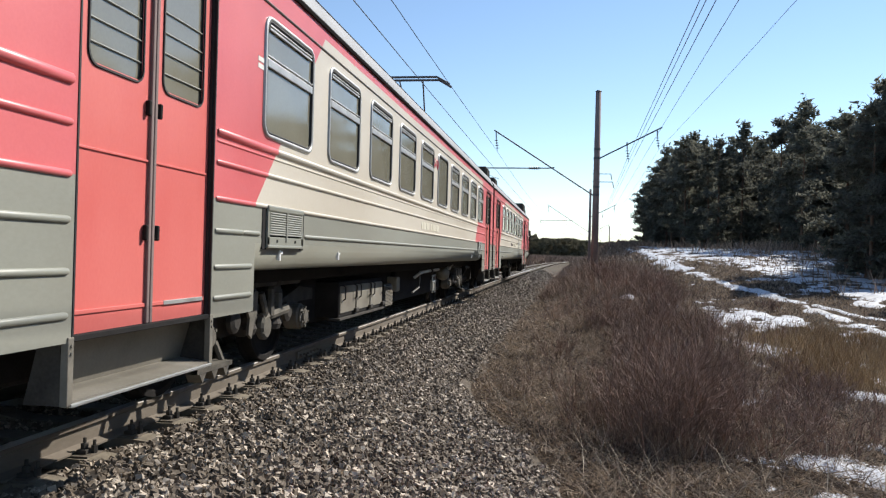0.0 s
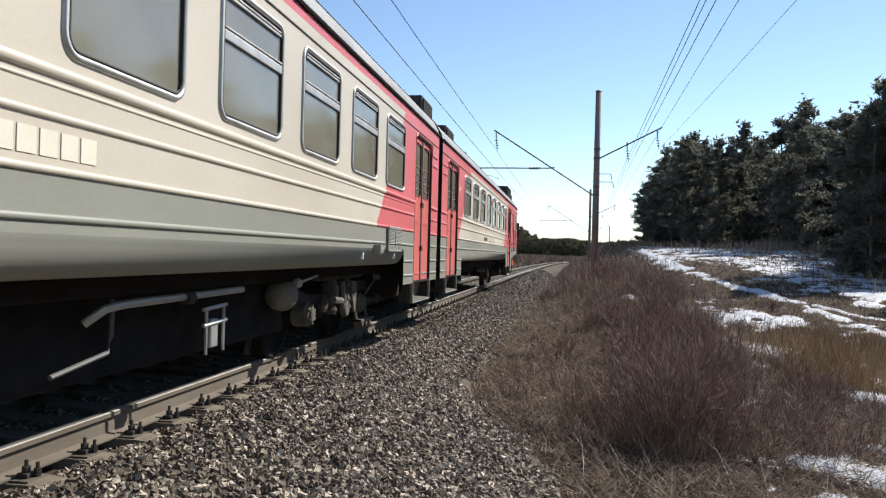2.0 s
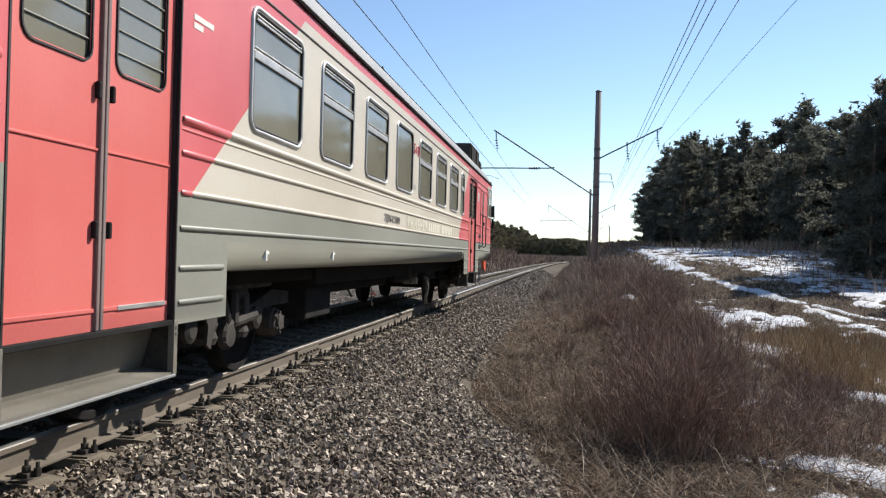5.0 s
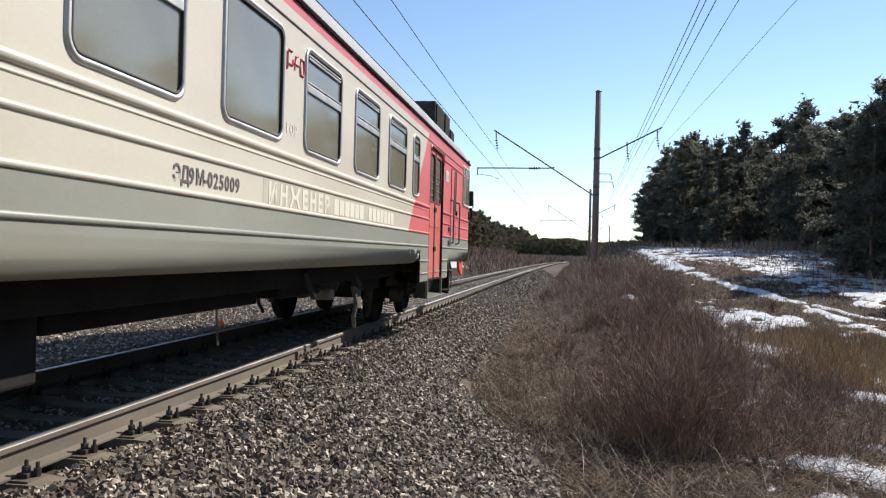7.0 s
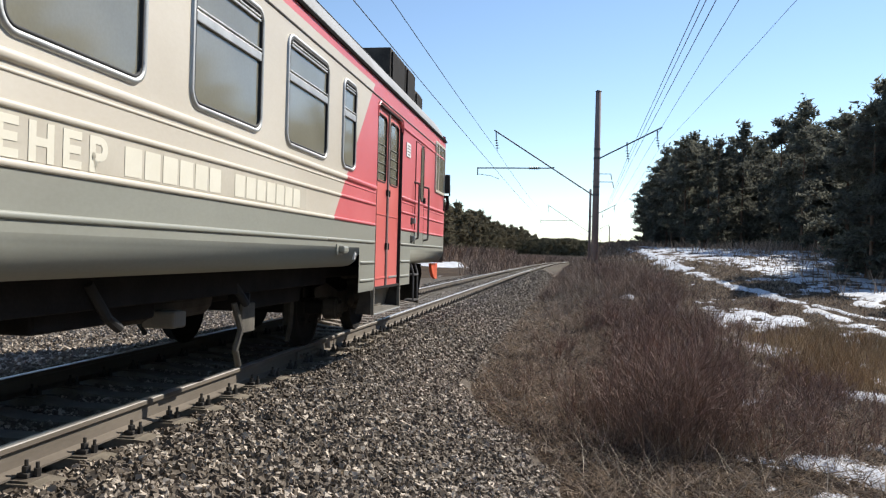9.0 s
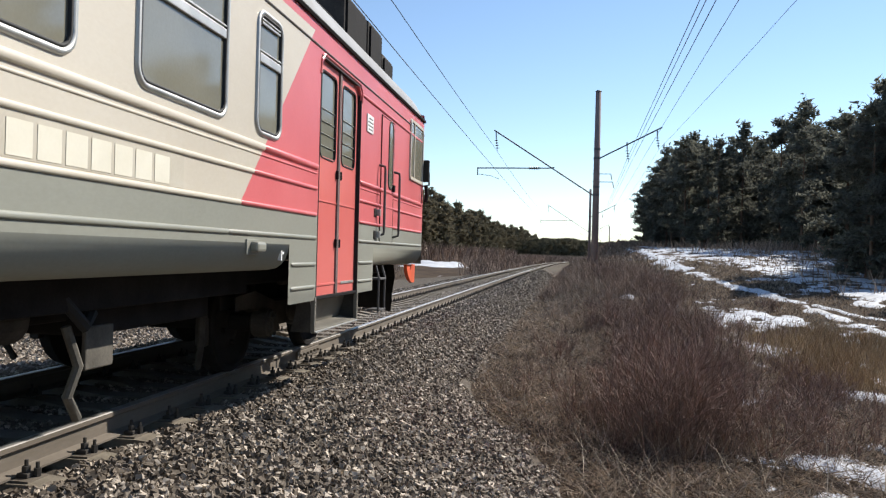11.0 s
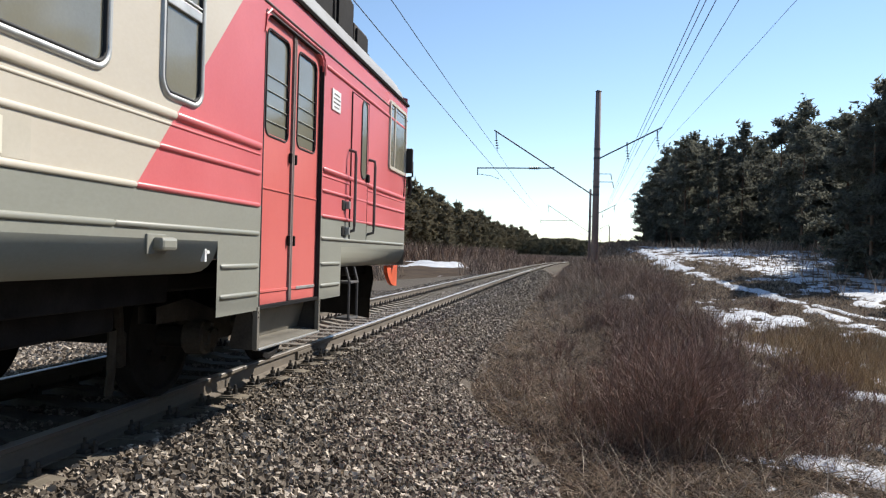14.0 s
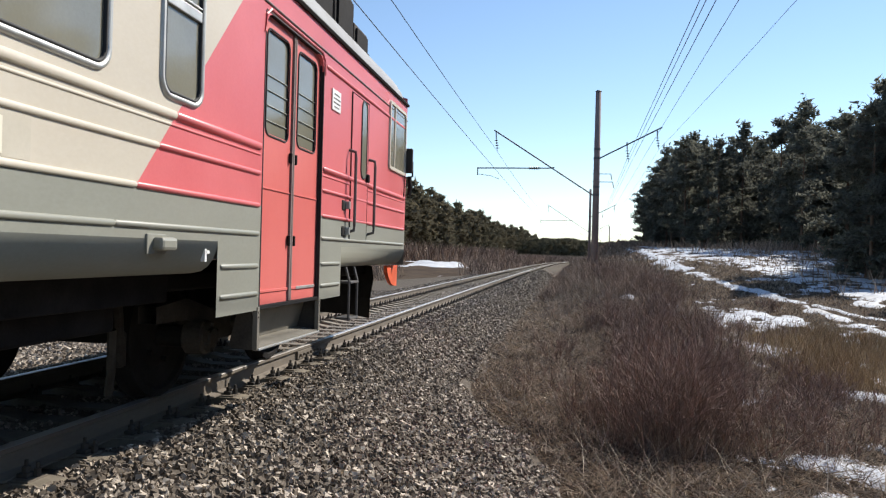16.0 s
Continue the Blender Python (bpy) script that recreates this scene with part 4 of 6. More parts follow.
def feeder(dx, z, sag, near):
    """A cable hung from mast to mast."""
    pts = []
    for a, b in zip(MAST_Y, MAST_Y[1:]):
        for k in range(12):
            u = k / 12
            pts.append(((mast_x(a) + (near if a < 0 else 0)) * (1 - u) + mast_x(b) * u + dx, a + (b - a) * u, z - 4 * sag * u * (1 - u)))
    return pts


wire("contact_wire", "thin dark overhead contact wire above the track", spans(0.07, 5.70, 0.02), 0.010)
wire("catenary_wire", "thin dark overhead catenary wire above the track", spans(0.08, 6.75, 0.12), 0.010)
for dx, z, sag, r, near in ((1.45, 6.05, 0.0, 0.009, -0.43), (1.55, 6.0, 0.0, 0.009, -0.45), (1.66, 5.9, 0.0, 0.009, -0.40), (2.3, 6.25, 0.0, 0.007, -0.5), (3.0, 6.6, 0.25, 0.006, 0.64)):
    wire("feeder_wire", "thin grey feeder cable hung beside the track", feeder(dx, z, sag, near), r)


# ---------------------------------------------------------------- trees
def tree_mesh(seed, h, spruce=False, tufts=700, bare=0.35, spread=2.6, size=0.42):
    """Arrays for one conifer: trunk with limbs, and a crown of many small tufts along the limbs."""
    g = np.random.default_rng(seed)
    bm = bmesh.new()
    bend = g.normal(0, 0.15, 2)
    stem = [(bend[0] * (k / 6) ** 2, bend[1] * (k / 6) ** 2, h * k / 6) for k in range(7)]
    tube(bm, stem, 0.17 * h / 14, 7, 0.03, False)
    centres = []
    nl = 46 if spruce else 34
    for k in range(nl):
        u = (bare * 0.4 if spruce else bare) + (1 - bare) * (k + g.random()) / nl
        u = min(u, 0.99)
        z = h * u
        env = (1 - u) * 1.15 if spruce else math.sin(min(1, (u - bare) / (1 - bare) * 0.9 + 0.12) * math.pi) ** 0.6
        ln = spread * env * g.uniform(0.55, 1.1) + 0.25
        az = g.uniform(0, 2 * math.pi)
        up = g.uniform(-0.25, 0.1) if spruce else g.uniform(-0.05, 0.45)
        p0 = Vector((bend[0] * u * u, bend[1] * u * u, z))
        d = Vector((math.cos(az), math.sin(az), up))
        tube(bm, [p0, p0 + d * ln * 0.6, p0 + d * ln], 0.035, 4, 0.008, False)
        m = max(4, int(tufts / nl * (0.5 + env)))
        for _ in range(m):
            q = g.uniform(0.25, 1.08)
            centres.append(np.array(p0 + d * ln * q) + g.normal(0, 0.22 + 0.12 * q, 3) * np.array([1, 1, 0.6]))
    trunk = finish("trunk", bm, "bark")
    C = np.array(centres)
    n = len(C)
    V, F = [], []
    for j in range(3):
        a = g.normal(size=(n, 3))
        a[:, 2] = a[:, 2] * 0.6 + 0.25
        a /= np.linalg.norm(a, axis=1)[:, None]
        b = np.cross(a, g.normal(size=(n, 3)))
        b /= np.linalg.norm(b, axis=1)[:, None]
        s = size * g.uniform(0.5, 1.2, n)[:, None]
        V.append(np.stack([C - b * s * 0.2 - a * s * 0.25, C + b * s * 0.2 - a * s * 0.25, C + a * s * 0.75], 1).reshape(-1, 3))
        F.append(3 * n * j + 3 * np.arange(n)[:, None] + [0, 1, 2])
    return trunk, (np.concatenate(V), np.concatenate(F))


def tree_kind(seed, h, material, **kw):
    trunk, (V, F) = tree_mesh(seed, h, **kw)
    return trunk, big("crown", V, F, material)


near_kinds = [tree_kind(11 + k, 14.0, "needles", spruce=(k in (2, 5)), tufts=1500, size=0.62, bare=(0.05, 0.16, 0.04, 0.1, 0.2, 0.04, 0.08)[k], spread=(2.8, 2.6, 2.3, 3.0, 2.4, 2.5, 3.1)[k]) for k in range(7)]
far_kinds = [tree_kind(41 + k, 14.0, "far_needles", spruce=(k == 2), tufts=260, bare=(0.2, 0.3, 0.1)[k], spread=2.9, size=1.5) for k in range(3)]


def plant(kinds, x, y, k, s, group, label):
    trunk, crown = kinds[k]
    t = thing("pine_tree", label, "tree", group=group)
    t.matrix_basis = Matrix.LocRotScale((x, y, float(ground_z(x, y)) - 0.15), Euler((0, 0, random.uniform(0, 6.28))), (s, s, s * random.uniform(0.94, 1.08)))
    part("trunk", trunk, None, t)
    part("crown", crown, None, t)


spots = []


def clear(x, y, d):
    if any((x - a) ** 2 + (y - b) ** 2 < d * d for a, b in spots):
        return False
    spots.append((x, y))
    return True


tries = 0
while len(spots) < 205 and tries < 20000:
    tries += 1
    x, y = (random.uniform(14, 62), random.uniform(46, 235)) if len(spots) > 60 else (random.uniform(16, 46), random.uniform(44, 84))
    if y > 84 + 4 * math.sin(x * 0.7):
        ok = x > max(17.5, 0.088 * y + 2.8) + 1.2 * math.sin(y * 0.2) and x < 0.52 * y and x < 17.5 + 30
    else:
        ok = x > 0.35 * y and x < 0.50 * y + 6
    if ok and clear(x, y, 2.2):
        k = random.choice((0, 1, 3, 4, 6, 0, 3, 2, 5))
        plant(near_kinds, x, y, k, float(np.interp(y, [46, 80, 90, 140], [0.60, 0.78, 1.06, 1.2])) * random.uniform(0.9, 1.1), "pines of the wood beside the line", "tall dark green pine in a dense sunlit wood")
# the dark group that stands forward of the wood
for x, y, k, s in ((16.6, 46.5, 2, 0.66), (18.0, 48.0, 5, 0.80), (19.6, 47.0, 2, 0.90), (18.9, 50.5, 3, 0.84), (20.6, 50.0, 5, 0.92), (21.2, 46.5, 6, 0.92), (17.2, 51.5, 0, 0.74), (22.8, 49.5, 2, 0.98)):
    plant(near_kinds, x, y, k, s, "pines of the wood beside the line", "dark conifer standing forward of the wood")
# the wood goes on beside and behind the camera's right shoulder
spots.clear()
while len(spots) < 52:
    x, y = random.uniform(19, 50), random.uniform(-30, 60)
    if x > 0.46 * y + 3.5 and clear(x, y, 3.4):
        plant(near_kinds, x, y, random.choice((0, 1, 3, 4, 6)), random.uniform(0.85, 1.1), "pines of the wood beside the line", "tall dark green pine in a dense sunlit wood")
spots.clear()
tries = 0
wood = []
while len(spots) < 270 and tries < 20000:
    tries += 1
    y = 90 + 720 * random.random() ** 1.7
    x = -random.uniform(37, 60) + (y - 300) * 0.02 * (y > 300)
    if clear(x, y, 3.4):
        s = random.uniform(1.2, 1.5)
        if len(spots) % 6 == 0:
            plant(far_kinds, x, y, random.choice((0, 1, 2)), s, "pines across the line", "dark green pine in a wood across the railway")
        else:
            me = random.choice(far_kinds)[1]
            co = np.empty(len(me.vertices) * 3, np.float32)
            me.vertices.foreach_get("co", co)
            a = random.uniform(0, 6.28)
            co = co.reshape(-1, 3) @ np.array([[math.cos(a), math.sin(a), 0], [-math.sin(a), math.cos(a), 0], [0, 0, 1]])
            wood.append(co * s + [x, y, float(ground_z(x, y))])
V = np.concatenate(wood)
q = 3 * np.arange(len(V) // 3)[:, None]
thing("wood_across_the_line", "dense dark green pine wood across the railway", "woodland", kind="stuff", data=big("wood", V, q + [0, 1, 2], "far_needles"))

# far wood that closes the view
g = np.random.default_rng(5)
n = 26000
x = g.uniform(-420, 320, n)
y = 560 + 0.15 * np.abs(x) + g.uniform(0, 40, n)
hgt = 11 + 3 * fbm(x * 0.03, y * 0.0, 4, 4)
z = -2.0 + g.uniform(0, 1, n) ** 0.8 * (hgt + 3.5)
C = np.stack([x, y, z], 1)
V, F = [], []
for j in range(2):
    a = g.normal(size=(n, 3)) * [1, 0.4, 1]
    a /= np.linalg.norm(a, axis=1)[:, None]
    b = np.cross(a, np.tile([0.1, 1.0, 0.1], (n, 1)))
    s = g.uniform(1.2, 2.6, n)[:, None]
    V.append(np.stack([C - a * s, C + b * s * 0.5, C + a * s, C - b * s * 0.5], 1).reshape(-1, 3))
    base = 4 * n * j + 4 * np.arange(n)[:, None]
    F.append(np.concatenate([base + [0, 1, 2], base + [0, 2, 3]]))
thing("far_wood", "hazy line of distant conifer wood", "woodland", kind="stuff", data=big("far_wood", np.concatenate(V), np.concatenate(F), "far_needles"))


# ---------------------------------------------------------------- fittings of the motor car
def small(name, parent, material, make, label=""):
    bm = bmesh.new()
    make(bm)
    return part(name, bm, material, parent, label)


for sgn in (1, -1):
    for v0, v1 in VENTS["motor_car"]:
        louvre(motor_car, sgn, v0, v1)
    for y in (-7.2, -5.6, 5.5, 7.1):
        bracket_mark(motor_car, sgn, y)
roof_unit(motor_car, 9.5, 10.42, 1.60, 3.36, 3.72)


def hook_box(bm):
    box(bm, HW, HW + 0.06, 5.97, 6.25, 1.15, 1.22, 0.012)
    box(bm, HW, HW + 0.09, 5.95, 5.99, 1.13, 1.25, 0.008)


small("lamp_bracket", motor_car, "grey", hook_box, "small grey bracket with a dark clip")


def cabinet(car, y0, y1, x1, z0, z1):
    """A dusty equipment cabinet with door edges, clasps and a bottom rail."""
    c = new("equipment_cabinet")
    c.parent = car
    c["label"] = "dusty beige underfloor equipment cabinet"
    # Black case puts the shade of the sides into the colour; covers stay light.
    bm = bmesh.new()
    box(bm, 0.5, x1, y0, y1, z0, z1, 0.015)
    part("case", bm, "black", c)
    n = 3
    w = (y1 - y0) / n
    for k in range(n):
        bm = bmesh.new()
        box(bm, x1 - 0.005, x1 + 0.012, y0 + k * w + 0.03, y0 + (k + 1) * w - 0.03, z0 + 0.05, z1 - 0.05, 0.005)
        part("cover", bm, "box", c)
        for e in (0.1, w - 0.1):
            bm = bmesh.new()
            tube(bm, [(x1 + 0.01, y0 + k * w + e, z1 - 0.04), (x1 + 0.05, y0 + k * w + e, z1 - 0.06), (x1 + 0.05, y0 + k * w + e, z1 - 0.2), (x1 + 0.01, y0 + k * w + e + 0.05, z1 - 0.22)], 0.008, 6)
            part("handle", bm, "black", c)
        bm = bmesh.new()
        box(bm, x1 + 0.01, x1 + 0.05, y0 + (k + 1) * w - 0.1, y0 + (k + 1) * w + 0.04, z0 + 0.03, z0 + 0.08, 0.01)
        part("clasp", bm, "under", c)
    bm = bmesh.new()
    box(bm, x1 - 0.1, x1 + 0.03, y0 - 0.05, y1 + 0.05, z0 - 0.03, z0, 0.005)
    part("bottom_rail", bm, "under", c)


equipment(motor_car, "equipment_case", -1.05, 1.05, -4.9, 4.9, 0.32, 0.9, "black")
cabinet(motor_car, -4.2, -2.05, 1.34, 0.38, 0.80)
# Resistor likewise: shade put into the dark body, pale fins on the front only.
equipment(motor_car, "resistor_unit", 0.6, 1.26, -1.58, -1.05, 0.32, 0.68, "under", 14, "ribbed grey resistor unit")
equipment(motor_car, "junction_box", 1.0, 1.22, -0.46, -0.24, 0.52, 0.76, "box", 0, "small pale junction box")
equipment(motor_car, "battery_case", 0.9, 1.12, -0.2, 0.5, 0.45, 0.88, "black")
small("air_pipe", motor_car, "alu", lambda bm: tube(bm, [(1.16, 1.3, 0.70), (1.26, 1.36, 0.79), (1.30, 1.48, 0.81), (1.30, 3.25, 0.83)], 0.028, 10), "long bare metal air pipe")
small("pipe_branch", motor_car, "iron", lambda bm: tube(bm, [(1.20, 0.95, 0.44), (1.24, 1.42, 0.52), (1.24, 1.46, 0.62), (1.24, 1.46, 0.84)], 0.016, 8), "thin dark branch pipe")
small("pipe_clamp", motor_car, "under", lambda bm: lathe(bm, [(2.25, 0.05), (2.35, 0.05)], 12, "y", (1.30, 0, 0.81)))


def frame_stand(bm):
    for y in (2.65, 2.95):
        tube(bm, [(1.28, y, 0.36), (1.28, y, 0.70)], 0.014, 6)
    for z in (0.58, 0.70):
        tube(bm, [(1.28, 2.6, z), (1.28, 3.0, z + 0.02)], 0.016, 6)
    box(bm, 1.22, 1.28, 2.74, 2.86, 0.40, 0.62, 0.01)


small("gauge_frame", motor_car, "alu", frame_stand, "bare metal frame with a cock")
small("air_tank", motor_car, "box", lambda bm: lathe(bm, [(4.26, 0.001), (4.27, 0.06), (4.31, 0.115), (4.38, 0.15), (4.46, 0.16), (4.54, 0.14), (4.58, 0.09)], 20, "y", (1.2, 0, 0.72)), "dusty olive round air tank")
small("piston_rod", motor_car, "alu", lambda bm: [tube(bm, [(1.32, 4.52, 0.83), (1.33, 5.15, 0.90)], 0.016, 8), lathe(bm, [(4.50, 0.03), (4.52, 0.05), (4.58, 0.05), (4.60, 0.03)], 10, "y", (1.32, 0, 0.835))], "bright bare metal rod")


# pantograph, raised to the wire
def pantograph():
    p = new("pantograph")
    p.parent = motor_car
    p["label"] = "raised thin steel pantograph"
    p.location = (0, 6.3, 3.95)
    for s in (-0.45, 0.45):
        bm = bmesh.new()
        tube(bm, [(s, -0.5, 0.18), (s, 0.5, 0.18)], 0.03, 8)
        part("base_beam", bm, "under", p)
        for y in (-0.45, 0.45):
            bm = bmesh.new()
            lathe(bm, [(0.0, 0.05), (0.03, 0.08), (0.06, 0.05), (0.09, 0.08), (0.12, 0.05), (0.16, 0.05)], 12, "z", (s, y, 0))
            part("insulator", bm, "glassins", p)
    bm = bmesh.new()
    tube(bm, [(0.3, -0.35, 0.22), (0.22, 0.75, 0.72)], 0.03, 8)
    tube(bm, [(-0.3, -0.35, 0.22), (-0.22, 0.75, 0.72)], 0.03, 8)
    part("lower_arm", bm, "iron", p)
    bm = bmesh.new()
    tube(bm, [(0.22, 0.75, 0.72), (0.3, -0.1, 1.55)], 0.02, 8)
    tube(bm, [(-0.22, 0.75, 0.72), (-0.3, -0.1, 1.55)], 0.02, 8)
    tube(bm, [(0.22, 0.75, 0.72), (-0.22, 0.75, 0.72)], 0.02, 8)
    part("upper_arm", bm, "iron", p)
    for y in (-0.25, 0.1):
        bm = bmesh.new()
        tube(bm, [(-1.0, y, 1.41), (-0.68, y, 1.59), (0.68, y, 1.59), (1.0, y, 1.41)], 0.03, 8)
        part("collector_strip", bm, "iron", p)


pantograph()


def roof_gear(car, ys):
    for y in ys:
        bm = bmesh.new()
        box(bm, -0.35, 0.35, y - 0.5, y + 0.5, 3.92, 4.12, 0.04)
        box(bm, -0.5, 0.5, y - 0.3, y + 0.3, 3.88, 4.06, 0.02)
        part("roof_equipment", bm, "under", car)


roof_gear(motor_car, (8.2, -2.0))
small("roof_rod", motor_car, "iron", lambda bm: tube(bm, [(0.4, 3.6, 3.9), (0.4, 3.6, 4.6)], 0.02, 6))
small("roof_rod", cab_car, "iron", lambda bm: tube(bm, [(0.6, 1.4, 3.88), (0.6, 1.4, 4.4), (0.6, 1.15, 4.5)], 0.02, 6))

# ---------------------------------------------------------------- fittings of the cab car
for sgn in (1, -1):
    for y in (-7.0, -5.3, 4.32, 7.0):
        bracket_mark(cab_car, sgn, y)
roof_unit(cab_car, 6.34, 7.22, 1.60, 3.36, 3.88)
roof_unit(cab_car, 7.34, 7.98, 1.60, 3.36, 3.88)
roof_unit(cab_car, 8.06, 8.62, 1.60, 3.36, 3.68)
roof_unit(cab_car, -9.35, -8.4, 1.60, 3.36, 3.66)


def hook_box_b(bm):
    box(bm, HW - 0.002, HW + 0.07, 3.66, 3.83, 1.145, 1.22, 0.02)
    box(bm, HW - 0.002, HW + 0.012, 3.60, 3.80, 1.125, 1.235, 0.004)


small("lamp_bracket", cab_car, "grey", hook_box_b, "small grey bracket with a dark clip")


def cab_side(sgn):
    d = new("cab_door")
    d.parent = cab_car
    d["label"] = "narrow red driver's door"
    d.matrix_basis = side_pose(sgn, 7.89, 0)
    k = sgn

    def leaf(bm):
        box(bm, 0.002, 0.012, -0.33, 0.33, 1.50, 2.80, 0.004)
    small("leaf", d, "red", leaf)
    small("lower_leaf", d, "grey", lambda bm: box(bm, 0.002, 0.012, -0.33, 0.33, 1.29, 1.49, 0.004))
    small("door_groove", d, "rubber", lambda bm: tube(bm, [(0.004, -0.34, 1.28), (0.004, -0.34, 2.81), (0.004, 0.34, 2.81), (0.004, 0.34, 1.28)], 0.009, 5))
    yy = 0.14 * k

    def ring(bm):
        loft(bm, [[(x, yy + a, 2.38 + b) for a, b in rounded(w, h, r, 5)] for w, h, r, x in ((0.25, 0.86, 0.11, 0.012), (0.24, 0.85, 0.105, 0.022), (0.21, 0.82, 0.09, 0.022), (0.20, 0.81, 0.085, 0.013))])
    small("window_seal", d, "rubber", ring)

    def glass(bm):
        lp = rounded(0.21, 0.82, 0.09, 5)
        loft(bm, [[(0.0125, yy + a, 2.38 + b) for a, b in lp], [(0.0155, yy + a, 2.38 + b) for a, b in lp]], cap=True)
    small("pane", d, "pane", glass)
    small("door_lock", d, "black", lambda bm: box(bm, 0.012, 0.05, 0.27 * k - 0.03, 0.27 * k + 0.03, 1.93, 2.02, 0.01))
    for y in (-0.40, 0.42):
        small("handrail", d, "iron", lambda bm: tube(bm, [(0.0, y, 1.36), (0.07, y, 1.38), (0.075, y, 1.45), (0.075, y, 2.12), (0.07, y, 2.18), (0.0, y, 2.2)], 0.016, 8), "dark steel grab rail")
    for z in (1.36, 1.62):
        small("foothold", d, "black", lambda bm: box(bm, -0.02, 0.012, -0.62, -0.50, z - 0.05, z + 0.06, 0.02))
        small("foothold_rim", d, "alu", lambda bm: box(bm, 0.0, 0.05, -0.50, -0.46, z - 0.03, z + 0.05, 0.008))

    # ladder below the body
    def ladder(bm):
        for y in (-0.2, 0.12):
            tube(bm, [(-0.06, y, 1.0), (-0.02, y, 0.86), (-0.02, y, 0.44)], 0.014, 6)
        for z in (0.46, 0.84):
            box(bm, -0.16, 0.0, -0.2, 0.12, z - 0.012, z + 0.012, 0.004)
    small("ladder", d, "iron", ladder, "small bare steel ladder")

    w = new("cab_window")
    w.parent = cab_car
    w["label"] = "pale-framed cab side window"
    w.matrix_basis = side_pose(sgn, 9.77, 2.64)

    def fr(bm):
        loft(bm, [[(x, a, b) for a, b in rounded(ww, hh, r, 5)] for ww, hh, r, x in ((1.02, 0.88, 0.08, 0.0), (1.0, 0.86, 0.075, 0.022), (0.92, 0.78, 0.05, 0.022), (0.90, 0.76, 0.045, 0.004))])
        box(bm, 0.0, 0.02, -0.2 * k - 0.02, -0.2 * k + 0.02, -0.39, 0.39, 0.004)
    small("frame", w, "beige", fr)

    def gl(bm):
        lp = rounded(0.92, 0.78, 0.05, 5)
        loft(bm, [[(0.002, a, b) for a, b in lp], [(0.008, a, b) for a, b in lp]], cap=True)
    small("pane", w, "pane", gl)

    mr = new("mirror")
    mr.parent = cab_car
    mr["label"] = "black rear-view mirror on a bracket"
    mr.matrix_basis = side_pose(sgn, 10.36, 2.42)
    small("housing", mr, "rubber", lambda bm: box(bm, 0.0, 0.11, -0.05 * k - 0.03, -0.05 * k + 0.03, -0.16, 0.18, 0.02))
    small("bracket", mr, "black", lambda bm: tube(bm, [(0.0, 0, -0.22), (0.1, 0, -0.2), (0.1, -0.03 * k, 0.0)], 0.014, 6))
    small("cable", mr, "black", lambda bm: tube(bm, [(0.05, 0, -0.2), (0.07, 0, -0.34), (0.05, 0, -0.46)], 0.03, 6))
    small("lead", mr, "black", lambda bm: tube(bm, [(0.02, -0.14 * k, -0.2), (0.03, -0.2 * k, -0.35), (0.02, -0.2 * k, -0.5)], 0.008, 5))

    pl = new("sign_plate")
    pl.parent = cab_car
    pl["label"] = "small white sign plate with unreadable lines"
    pl.matrix_basis = side_pose(sgn, 6.98, 2.60)
    small("plate", pl, "white", lambda bm: box(bm, 0.0, 0.012, -0.14, 0.14, -0.10, 0.10, 0.006))
    for q, (hw, z) in enumerate(((0.09, 0.055), (0.11, 0.015), (0.11, -0.025), (0.08, -0.065))):
        small("print_bar", pl, "ink", lambda bm: box(bm, 0.012, 0.0135, -hw, hw, z - 0.007, z + 0.007))


cab_side(1)
cab_side(-1)


def plough(bm):
    rows = []
    for x, y in ((-1.45, 9.75), (-1.1, 10.25), (0, 10.7), (1.1, 10.25), (1.45, 9.75)):
        rows.append([(x, y, 0.98), (x, y + 0.1, 0.8), (x * 0.97, y + 0.12, 0.55), (x * 0.95, y + 0.2, 0.28), (x * 0.95, y + 0.16, 0.28), (x * 0.97, y + 0.06, 0.55), (x, y + 0.04, 0.8), (x, y - 0.04, 0.98)])
    loft(bm, rows)


def plough_cheek(bm, s):
    pts = [(9.98, 0.985), (10.62, 0.985), (10.60, 0.70), (10.45, 0.70), (10.25, 0.74), (10.10, 0.82), (10.01, 0.90)]
    rings = loft(bm, [[(s * 1.60, y, z) for y, z in pts], [(s * 1.55, y, z) for y, z in pts]], cap=True)
    bm.faces.new(rings[0])


small("plough", cab_car, "black", plough, "black track plough")
for e in (1, -1):
    small("plough_cheek", cab_car, "orange", lambda bm: plough_cheek(bm, e), "orange-red plough cheek")
small("brake_hose", cab_car, "rubber", lambda bm: tube(bm, [(1.1, 10.2, 0.8), (1.15, 10.35, 0.62), (1.15, 10.42, 0.45), (1.12, 10.38, 0.3)], 0.022, 7))
for s in (1, -1):
    small("headlight", cab_car, "white", lambda bm: lathe(bm, [(10.6, 0.12), (10.66, 0.12), (10.67, 0.09)], 16, "y", (s * 1.1, 0, 1.3)))
small("windscreen", cab_car, "pane", lambda bm: box(bm, -1.3, 1.3, 10.555, 10.585, 2.15, 2.95, 0.01))
for s in (1, -1):
    def frame_beam(bm):
        box(bm, s * 1.28 - 0.06, s * 1.28 + 0.06, -4.6, 4.6, 0.80, 0.99, 0.01)
    small("sole_bar", cab_car, "black", frame_beam)
